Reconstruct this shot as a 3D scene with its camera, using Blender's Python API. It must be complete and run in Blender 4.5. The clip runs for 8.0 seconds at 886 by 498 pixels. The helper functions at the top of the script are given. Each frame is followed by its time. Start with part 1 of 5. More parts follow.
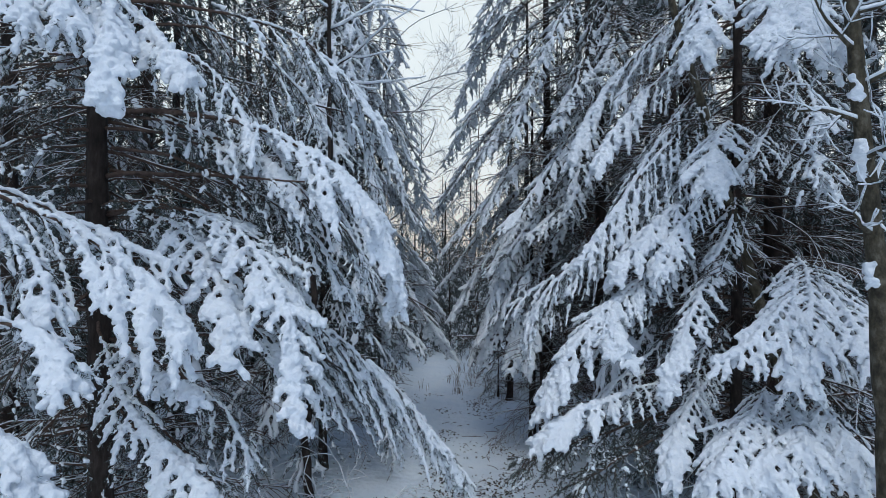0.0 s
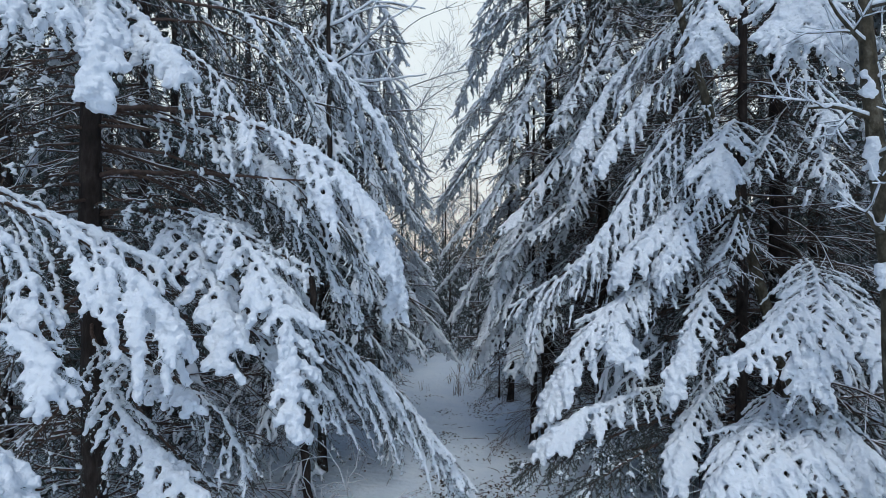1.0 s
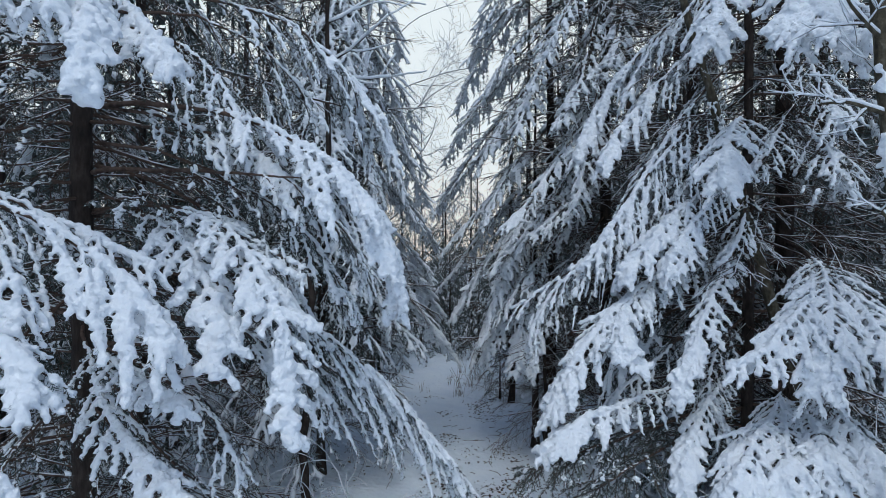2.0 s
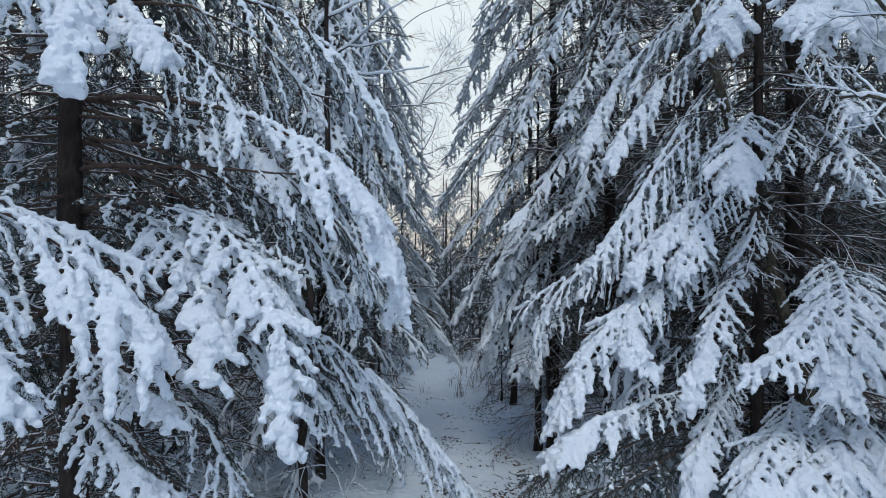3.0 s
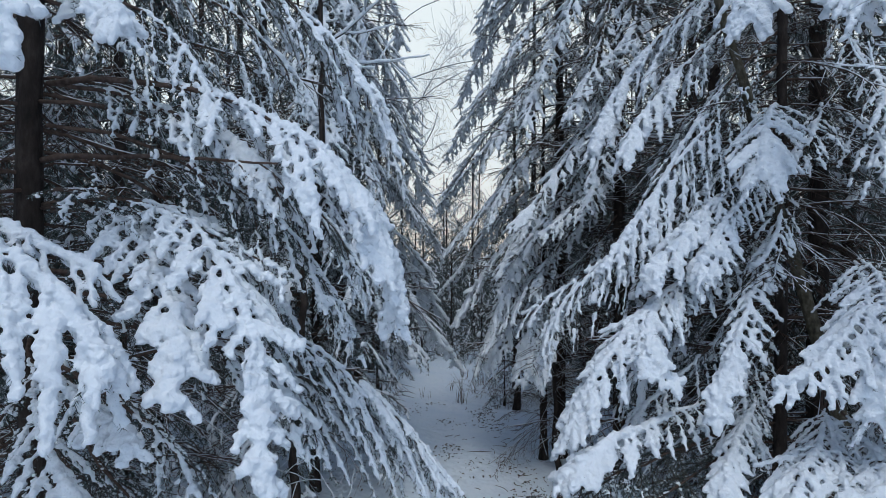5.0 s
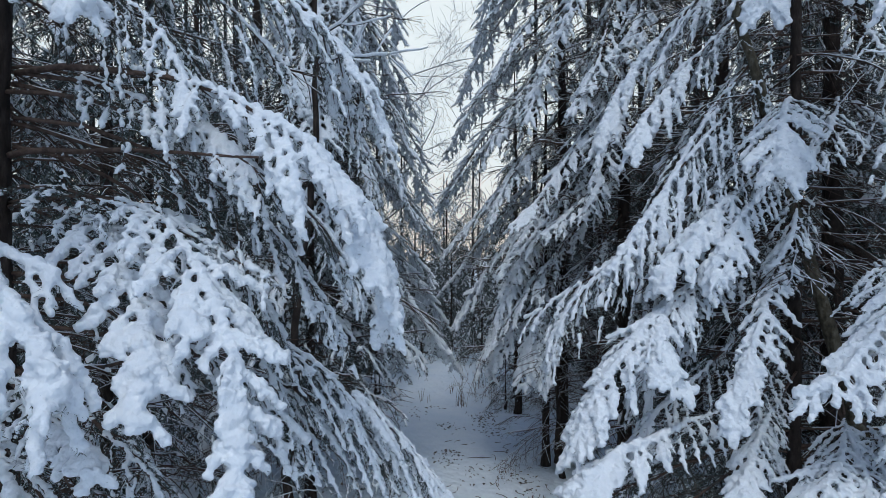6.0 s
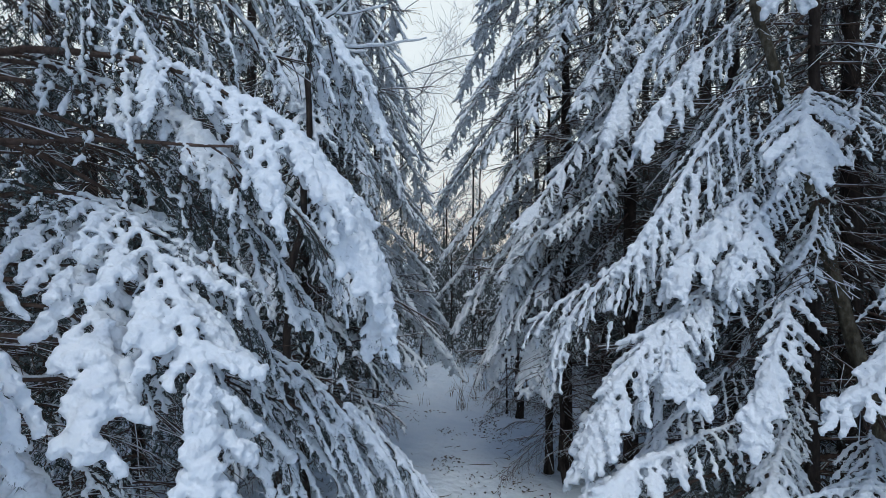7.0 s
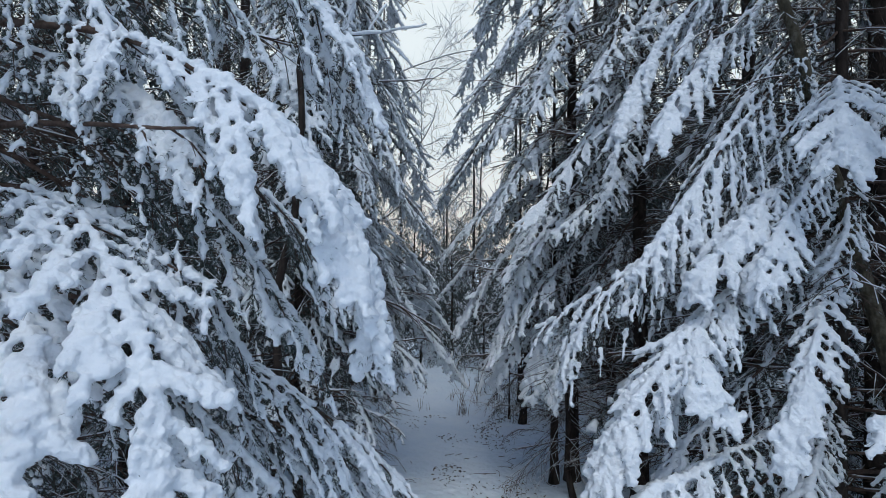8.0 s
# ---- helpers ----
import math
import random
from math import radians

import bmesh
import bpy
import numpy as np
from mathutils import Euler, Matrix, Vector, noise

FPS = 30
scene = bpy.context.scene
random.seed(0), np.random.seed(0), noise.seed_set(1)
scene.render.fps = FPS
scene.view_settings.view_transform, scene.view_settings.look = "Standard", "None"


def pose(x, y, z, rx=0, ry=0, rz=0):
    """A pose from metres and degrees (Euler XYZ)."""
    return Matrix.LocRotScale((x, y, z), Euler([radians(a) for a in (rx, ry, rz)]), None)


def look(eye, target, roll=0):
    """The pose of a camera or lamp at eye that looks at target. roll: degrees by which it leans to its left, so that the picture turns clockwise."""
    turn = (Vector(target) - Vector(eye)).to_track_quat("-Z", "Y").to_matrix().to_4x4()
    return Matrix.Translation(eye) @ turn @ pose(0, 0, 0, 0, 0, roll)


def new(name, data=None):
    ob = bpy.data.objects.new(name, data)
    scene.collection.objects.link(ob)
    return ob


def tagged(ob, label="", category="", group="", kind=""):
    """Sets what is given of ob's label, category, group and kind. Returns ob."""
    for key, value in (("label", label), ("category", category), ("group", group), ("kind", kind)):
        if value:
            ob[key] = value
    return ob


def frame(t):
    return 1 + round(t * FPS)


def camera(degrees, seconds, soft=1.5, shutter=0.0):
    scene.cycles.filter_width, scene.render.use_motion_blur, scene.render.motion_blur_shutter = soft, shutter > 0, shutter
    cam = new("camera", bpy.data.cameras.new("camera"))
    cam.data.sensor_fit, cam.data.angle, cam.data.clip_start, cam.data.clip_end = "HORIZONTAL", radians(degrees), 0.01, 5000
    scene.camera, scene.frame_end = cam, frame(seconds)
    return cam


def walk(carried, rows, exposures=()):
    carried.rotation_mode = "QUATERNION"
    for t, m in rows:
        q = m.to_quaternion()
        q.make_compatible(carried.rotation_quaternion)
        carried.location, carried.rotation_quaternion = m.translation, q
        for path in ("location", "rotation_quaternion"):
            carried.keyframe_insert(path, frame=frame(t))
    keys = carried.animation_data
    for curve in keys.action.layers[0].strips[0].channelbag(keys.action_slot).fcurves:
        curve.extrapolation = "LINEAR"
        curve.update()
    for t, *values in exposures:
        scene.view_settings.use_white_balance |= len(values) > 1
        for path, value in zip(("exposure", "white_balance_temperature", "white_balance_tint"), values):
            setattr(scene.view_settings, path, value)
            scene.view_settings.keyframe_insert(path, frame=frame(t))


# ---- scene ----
cam = camera(74.0, 8.0, soft=0.42)
METRES, EYE, TILT, LEAN, TURN = 2.0, 3.8, 0.0, 0.0, 0.0
ROWS = [
    (0.0, 0.0000, 0.0000, 0.0000, 0.000, 0.000, -0.000),
    (0.5, -0.0034, 0.0268, 0.0009, -0.000, -0.000, -0.000),
    (1.0, -0.0062, 0.0571, 0.0016, -0.000, -0.000, -0.010),
    (1.5, -0.0082, 0.0896, 0.0014, -0.015, -0.008, -0.010),
    (3.0, -0.0250, 0.2216, 0.0021, -0.015, -0.046, -0.020),
    (3.5, -0.0305, 0.2775, 0.0024, -0.015, -0.054, -0.020),
    (4.0, -0.0337, 0.3355, 0.0025, -0.015, -0.062, -0.030),
    (4.5, -0.0354, 0.3975, 0.0027, -0.008, -0.070, -0.030),
    (6.0, -0.0266, 0.6121, 0.0098, 0.023, -0.085, -0.010),
    (6.5, -0.0240, 0.6929, 0.0107, 0.023, -0.093, 0.000),
    (7.0, -0.0232, 0.7833, 0.0120, 0.031, -0.093, 0.000),
    (7.5, -0.0236, 0.8876, 0.0137, 0.039, -0.093, -0.000),
    (8.0, -0.0286, 0.9960, 0.0149, 0.031, -0.108, -0.020),
]
walk(cam, [(t, pose(0, 0, EYE, TILT, LEAN, TURN) @ pose(METRES * x, METRES * y, METRES * z, 90 + pitch, roll, yaw)) for t, x, y, z, yaw, pitch, roll in ROWS],
     [(0.0, -0.36, 5470, 1), (8.0, -0.36, 5470, 1)])

# ---- light ----
SUN_UP, SUN_SIDE = 60.0, 182.0   # degrees above the horizon, degrees to the right of the path
world = bpy.data.worlds.new("winter_sky")
scene.world = world
world.use_nodes = True
wn, wl = world.node_tree.nodes, world.node_tree.links
wn.clear()
sky = wn.new("ShaderNodeTexSky")
sky.sky_type = "NISHITA"
sky.sun_disc = False
sky.sun_elevation, sky.sun_rotation = radians(SUN_UP), radians(SUN_SIDE)
sky.air_density, sky.dust_density, sky.ozone_density = 1.0, 3.0, 2.0
wbg, wout = wn.new("ShaderNodeBackground"), wn.new("ShaderNodeOutputWorld")
wbg.inputs["Strength"].default_value = 0.145
wl.new(sky.outputs[0], wbg.inputs["Color"])
wl.new(wbg.outputs[0], wout.inputs["Surface"])
sun = bpy.data.lights.new("sun", "SUN")
sun.energy, sun.angle, sun.color = 0.65, radians(25), (1.0, 0.92, 0.81)
sun_ob = new("sun", sun)
sun_ob.matrix_world = look((20 * math.sin(radians(SUN_SIDE)), 20 * math.cos(radians(SUN_SIDE)), 20 * math.tan(radians(SUN_UP))), (0, 0, 0))

# ---- materials ----
def material(name, colours, scale, rough, bump=0.0, bump_scale=30.0, stretch=(1, 1, 1), per_piece=0.0, detail=6.0):
    """Noise-mixed colours, a finer second mottling, and a bump of two scales."""
    m = bpy.data.materials.new(name)
    m.use_nodes = True
    n, l = m.node_tree.nodes, m.node_tree.links
    b = n["Principled BSDF"]
    b.inputs["Roughness"].default_value = rough
    b.inputs["Specular IOR Level"].default_value = 0.25
    tc, mp = n.new("ShaderNodeTexCoord"), n.new("ShaderNodeMapping")
    mp.inputs["Scale"].default_value = stretch
    l.new(tc.outputs["Object"], mp.inputs["Vector"])
    t1 = n.new("ShaderNodeTexNoise")
    t1.inputs["Scale"].default_value, t1.inputs["Detail"].default_value, t1.inputs["Roughness"].default_value = scale, detail, 0.6
    l.new(mp.outputs[0], t1.inputs["Vector"])
    r = n.new("ShaderNodeValToRGB")
    el = r.color_ramp.elements
    while len(el) < len(colours):
        el.new(0.5)
    for i, c in enumerate(colours):
        el[i].position = 0.3 + 0.4 * i / (len(colours) - 1)
        el[i].color = (*c, 1)
    fac = t1.outputs["Fac"]
    if per_piece:
        g = n.new("ShaderNodeNewGeometry")
        mx = n.new("ShaderNodeMix")
        mx.inputs["Factor"].default_value = per_piece
        l.new(t1.outputs["Fac"], mx.inputs["A"])
        l.new(g.outputs["Random Per Island"], mx.inputs["B"])
        fac = mx.outputs[0]
    l.new(fac, r.inputs["Fac"])
    l.new(r.outputs[0], b.inputs["Base Color"])
    if bump:
        t2 = n.new("ShaderNodeTexNoise")
        t2.inputs["Scale"].default_value, t2.inputs["Detail"].default_value = bump_scale, 5.0
        l.new(mp.outputs[0], t2.inputs["Vector"])
        bp = n.new("ShaderNodeBump")
        bp.inputs["Strength"].default_value, bp.inputs["Distance"].default_value = bump, 0.02
        l.new(t2.outputs["Fac"], bp.inputs["Height"])
        l.new(bp.outputs[0], b.inputs["Normal"])
    return m


def curded(m, scale, height, fine):
    """Adds rounded curds of settled snow to a material's relief."""
    n, l = m.node_tree.nodes, m.node_tree.links
    b = n["Principled BSDF"]
    tc, cells, flip, grain = n.new("ShaderNodeTexCoord"), n.new("ShaderNodeTexVoronoi"), n.new("ShaderNodeMath"), n.new("ShaderNodeTexNoise")
    cells.feature = "SMOOTH_F1"
    cells.inputs["Scale"].default_value, cells.inputs["Smoothness"].default_value, cells.inputs["Detail"].default_value = scale, 0.5, 1.0
    grain.inputs["Scale"].default_value, grain.inputs["Detail"].default_value = 9 * scale, 2.0
    flip.operation = "MULTIPLY"
    flip.inputs[1].default_value = -1.0
    l.new(tc.outputs["Object"], cells.inputs["Vector"])
    l.new(tc.outputs["Object"], grain.inputs["Vector"])
    l.new(cells.outputs["Distance"], flip.inputs[0])
    domes, grit = n.new("ShaderNodeBump"), n.new("ShaderNodeBump")
    domes.inputs["Strength"].default_value, domes.inputs["Distance"].default_value = 1.0, height
    grit.inputs["Strength"].default_value, grit.inputs["Distance"].default_value = 1.0, fine
    l.new(flip.outputs[0], domes.inputs["Height"])
    l.new(grain.outputs["Fac"], grit.inputs["Height"])
    l.new(domes.outputs[0], grit.inputs["Normal"])
    l.new(grit.outputs[0], b.inputs["Normal"])
    return m


SNOW = curded(material("snow", [(0.80, 0.82, 0.85), (0.86, 0.87, 0.89), (0.90, 0.91, 0.92)], 6.0, 0.7), 34.0, 0.0065, 0.0012)
NEEDLE = material("spruce_needles", [(0.033, 0.043, 0.034), (0.075, 0.088, 0.075), (0.2, 0.22, 0.225)], 9.0, 0.6, per_piece=0.6)
TWIG = material("twig_bark", [(0.045, 0.028, 0.021), (0.095, 0.062, 0.047), (0.15, 0.105, 0.082)], 25.0, 0.85, 0.4, 90.0)
BARK = material("spruce_bark", [(0.016, 0.012, 0.010), (0.034, 0.025, 0.020), (0.07, 0.053, 0.043)], 14.0, 0.9, 0.9, 34.0, (1, 1, 0.35))
GREY_BARK = material("mossy_grey_bark", [(0.03, 0.026, 0.018), (0.085, 0.07, 0.045), (0.17, 0.15, 0.11)], 16.0, 0.9, 1.0, 50.0, (1, 1, 0.6))
PALE_BARK = material("pale_bark", [(0.06, 0.045, 0.035), (0.13, 0.10, 0.08), (0.22, 0.18, 0.15)], 12.0, 0.9, 0.6, 40.0, (1, 1, 0.5))
# bluer than SNOW: the path's blue skylight is put into its base colour
GROUND_SNOW = curded(material("trodden_snow", [(0.78, 0.84, 0.91), (0.83, 0.88, 0.94), (0.87, 0.91, 0.95)], 1.6, 0.7), 6.0, 0.035, 0.006)
LEAF = material("fallen_leaves", [(0.03, 0.022, 0.016), (0.07, 0.045, 0.028), (0.13, 0.085, 0.05)], 5.0, 0.8, per_piece=0.8)
STRAW = material("dry_grass", [(0.07, 0.055, 0.04), (0.14, 0.11, 0.08), (0.24, 0.2, 0.15)], 8.0, 0.8, per_piece=0.6)


def backdrop_glow():
    """Emission standing in for bright sky behind the wood, faintly warm near the ground."""
    m = bpy.data.materials.new("backdrop_glow")
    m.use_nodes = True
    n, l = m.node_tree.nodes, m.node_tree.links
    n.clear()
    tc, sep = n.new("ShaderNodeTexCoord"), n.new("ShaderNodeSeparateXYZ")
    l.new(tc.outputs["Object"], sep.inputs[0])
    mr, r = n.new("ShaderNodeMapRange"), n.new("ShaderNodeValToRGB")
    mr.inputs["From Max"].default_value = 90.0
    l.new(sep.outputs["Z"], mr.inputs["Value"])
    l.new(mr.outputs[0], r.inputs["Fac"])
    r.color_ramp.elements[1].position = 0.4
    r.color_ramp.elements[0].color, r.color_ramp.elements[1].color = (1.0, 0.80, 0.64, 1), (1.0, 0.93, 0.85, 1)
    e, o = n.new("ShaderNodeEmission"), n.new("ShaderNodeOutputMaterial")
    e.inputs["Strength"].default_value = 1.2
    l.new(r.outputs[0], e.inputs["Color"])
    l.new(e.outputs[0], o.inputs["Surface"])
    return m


SKY_GLOW = backdrop_glow()

# ---- mesh helpers ----
def mesh_of(name, v, f, mat, smooth=True):
    """A mesh from arrays of corners and triangles."""
    me = bpy.data.meshes.new(name)
    v, f = np.asarray(v, np.float32), np.asarray(f, np.int32)
    me.vertices.add(len(v))
    me.vertices.foreach_set("co", v.ravel())
    me.loops.add(f.size)
    me.loops.foreach_set("vertex_index", f.ravel())
    me.polygons.add(len(f))
    me.polygons.foreach_set("loop_start", np.arange(0, f.size, 3, dtype=np.int32))
    me.update(calc_edges=True)
    if smooth:
        me.shade_smooth()
    else:
        me.shade_flat()
    me.materials.append(mat)
    return me


class Pile:
    """Gathers corners and triangles of one mesh."""

    def __init__(self):
        self.v, self.f, self.n = [], [], 0

    def add(self, v, f):
        self.v.append(v)
        self.f.append(np.asarray(f) + self.n)
        self.n += len(v)

    def mesh(self, name, mat, smooth=True):
        if not self.v:
            return mesh_of(name, np.zeros((0, 3)), np.zeros((0, 3)), mat)
        return mesh_of(name, np.concatenate(self.v), np.concatenate(self.f), mat, smooth)


def unit(a):
    return a / np.maximum(np.linalg.norm(a, axis=-1, keepdims=True), 1e-9)


def tangents(p):
    return unit(np.gradient(p, axis=0))


TUBE_FACES = {}


def tube(pile, p, r, sides):
    """A closed round stick along the points p with the radii r."""
    n = len(p)
    t = tangents(p)
    ref = np.array((0.31, 0.17, 0.93)) if abs(t[0][2]) < 0.9 else np.array((1.0, 0.1, 0.0))
    a = unit(np.cross(t, ref))
    b = np.cross(t, a)
    ang = np.arange(sides) * 2 * np.pi / sides
    r = np.broadcast_to(r, (n,))[:, None, None]
    v = p[:, None, :] + r * (np.cos(ang)[None, :, None] * a[:, None, :] + np.sin(ang)[None, :, None] * b[:, None, :])
    v = np.concatenate((v.reshape(-1, 3), p[:1], p[-1:]))
    if (n, sides) not in TUBE_FACES:
        f = []
        for i in range(n - 1):
            for j in range(sides):
                k = (j + 1) % sides
                f += [(i * sides + j, (i + 1) * sides + k, i * sides + k), (i * sides + j, (i + 1) * sides + j, (i + 1) * sides + k)]
        for j in range(sides):
            k = (j + 1) % sides
            f += [(n * sides, j, k), (n * sides + 1, (n - 1) * sides + k, (n - 1) * sides + j)]
        TUBE_FACES[n, sides] = np.array(f)
    pile.add(v, TUBE_FACES[n, sides])


G = (1 + 5 ** 0.5) / 2
BALL_V = unit(np.array([(-1, G, 0), (1, G, 0), (-1, -G, 0), (1, -G, 0), (0, -1, G), (0, 1, G), (0, -1, -G), (0, 1, -G), (G, 0, -1), (G, 0, 1), (-G, 0, -1), (-G, 0, 1)]))
BALL_F = np.array([(0, 11, 5), (0, 5, 1), (0, 1, 7), (0, 7, 10), (0, 10, 11), (1, 5, 9), (5, 11, 4), (11, 10, 2), (10, 7, 6), (7, 1, 8),
                   (3, 9, 4), (3, 4, 2), (3, 2, 6), (3, 6, 8), (3, 8, 9), (4, 9, 5), (2, 4, 11), (6, 2, 10), (8, 6, 7), (9, 8, 1)])


def lumps(c, r):
    """Overlapping lumps of snow at the centres c."""
    v = c[:, None, :] + r[:, None, None] * BALL_V[None] * np.array((1.0, 1.0, 0.88))
    f = BALL_F[None] + (np.arange(len(c)) * 12)[:, None, None]
    return v.reshape(-1, 3), f.reshape(-1, 3)


LATTICE = np.random.default_rng(9).uniform(-1, 1, 65536)


def vnoise(p):
    """Smooth noise between -1 and 1 at many points at once, one swell a metre."""
    i = np.floor(p).astype(np.int64)
    w = p - i
    w = w * w * (3 - 2 * w)
    out = np.zeros(len(p))
    for dx in (0, 1):
        for dy in (0, 1):
            for dz in (0, 1):
                h = ((i[:, 0] + dx) * 73856093 ^ (i[:, 1] + dy) * 19349663 ^ (i[:, 2] + dz) * 83492791) & 65535
                out += LATTICE[h] * (w[:, 0] if dx else 1 - w[:, 0]) * (w[:, 1] if dy else 1 - w[:, 1]) * (w[:, 2] if dz else 1 - w[:, 2])
    return out


def melt(v, f, voxel, keep, rough=0.0):
    """Lumps melted into one closed, smooth blanket of snow."""
    me = mesh_of("snow", v, f, SNOW)
    ob = new("melting", me)
    m = ob.modifiers.new("remesh", "REMESH")
    m.mode, m.voxel_size, m.use_smooth_shade = "VOXEL", voxel, True
    s = ob.modifiers.new("smooth", "SMOOTH")
    s.factor, s.iterations = 0.5, 1
    if keep < 1:
        d = ob.modifiers.new("fewer", "DECIMATE")
        d.ratio = keep
    out = bpy.data.meshes.new_from_object(ob.evaluated_get(bpy.context.evaluated_depsgraph_get()))
    bpy.data.objects.remove(ob)
    bpy.data.meshes.remove(me)
    out.name = "snow"
    if rough:
        n = len(out.vertices)
        co, no = np.empty(3 * n, np.float32), np.empty(3 * n, np.float32)
        out.vertices.foreach_get("co", co)
        out.vertices.foreach_get("normal", no)
        co, no = co.reshape(-1, 3), no.reshape(-1, 3)
        push = vnoise(co * 30.0) + 0.8 * vnoise(co * 61.0)
        out.vertices.foreach_set("co", (co + no * (rough * push)[:, None]).astype(np.float32).ravel())
        out.update()
    out.shade_smooth()
    if not out.materials:
        out.materials.append(SNOW)
    return out


def part(name, me, parent, label=""):
    ob = new(name, me)
    ob.parent = parent
    return tagged(ob, label)


# ---- branches ----
def along(path, u):
    """Points of a crooked line at the shares u of its length, and its length."""
    s = np.concatenate(((0,), np.cumsum(np.linalg.norm(np.diff(path, axis=0), axis=1))))
    return np.stack([np.interp(u * s[-1], s, path[:, k]) for k in range(3)], 1), s[-1]


def sprinkle(rng, path, r, gap=0.55, lift=0.55, ends=(0.7, 0.95, 0.9)):
    """Centres and sizes of the snow lumps that lie along a twig."""
    n = max(3, int(np.linalg.norm(np.diff(path, axis=0), axis=1).sum() / (gap * r)))
    u = np.linspace(0, 1, n)
    c, _ = along(path, u)
    rr = r * rng.uniform(0.78, 1.15, n) * np.interp(u, (0, 0.6, 1), ends)
    c = c + rng.normal(0, 0.18, (n, 3)) * rr[:, None]
    c[:, 2] += lift * rr
    return c, rr


def needle_rows(rng, pile, a, b, per_metre, length, width):
    """Stiff needles round the straight twigs from a to b, leaning towards their ends."""
    d = b - a
    ln = np.linalg.norm(d, axis=1)
    k = np.repeat(np.arange(len(a)), np.maximum(0, np.floor(ln * per_metre + rng.random(len(a)))).astype(int))
    n = len(k)
    if n < 1:
        return
    c = a[k] + d[k] * rng.random((n, 1))
    t = unit(d[k])
    out = unit(np.cross(t, rng.normal(0, 1, (n, 3))))
    out[:, 2] -= 0.35
    w = unit(t * 0.62 + out)
    side = unit(np.cross(w, rng.normal(0, 1, (n, 3)))) * width
    reach = (length * rng.uniform(0.7, 1.3, n))[:, None]
    pile.add(np.stack((c - side, c + side, c + w * reach), 1).reshape(-1, 3), np.arange(3 * n).reshape(-1, 3))


def knobbed(rng, c, r, knobs):
    """Small knobs over the lumps, so that the snow curds."""
    if not knobs:
        return c, r
    way = unit(rng.normal(0, 1, (knobs * len(c), 3)) + np.array((0, 0, 0.25)))
    rr = np.tile(r, knobs)
    return np.concatenate((c, np.tile(c, (knobs, 1)) + way * (0.75 * rr)[:, None])), np.concatenate((r * 0.9, rr * rng.uniform(0.38, 0.6, len(rr))))


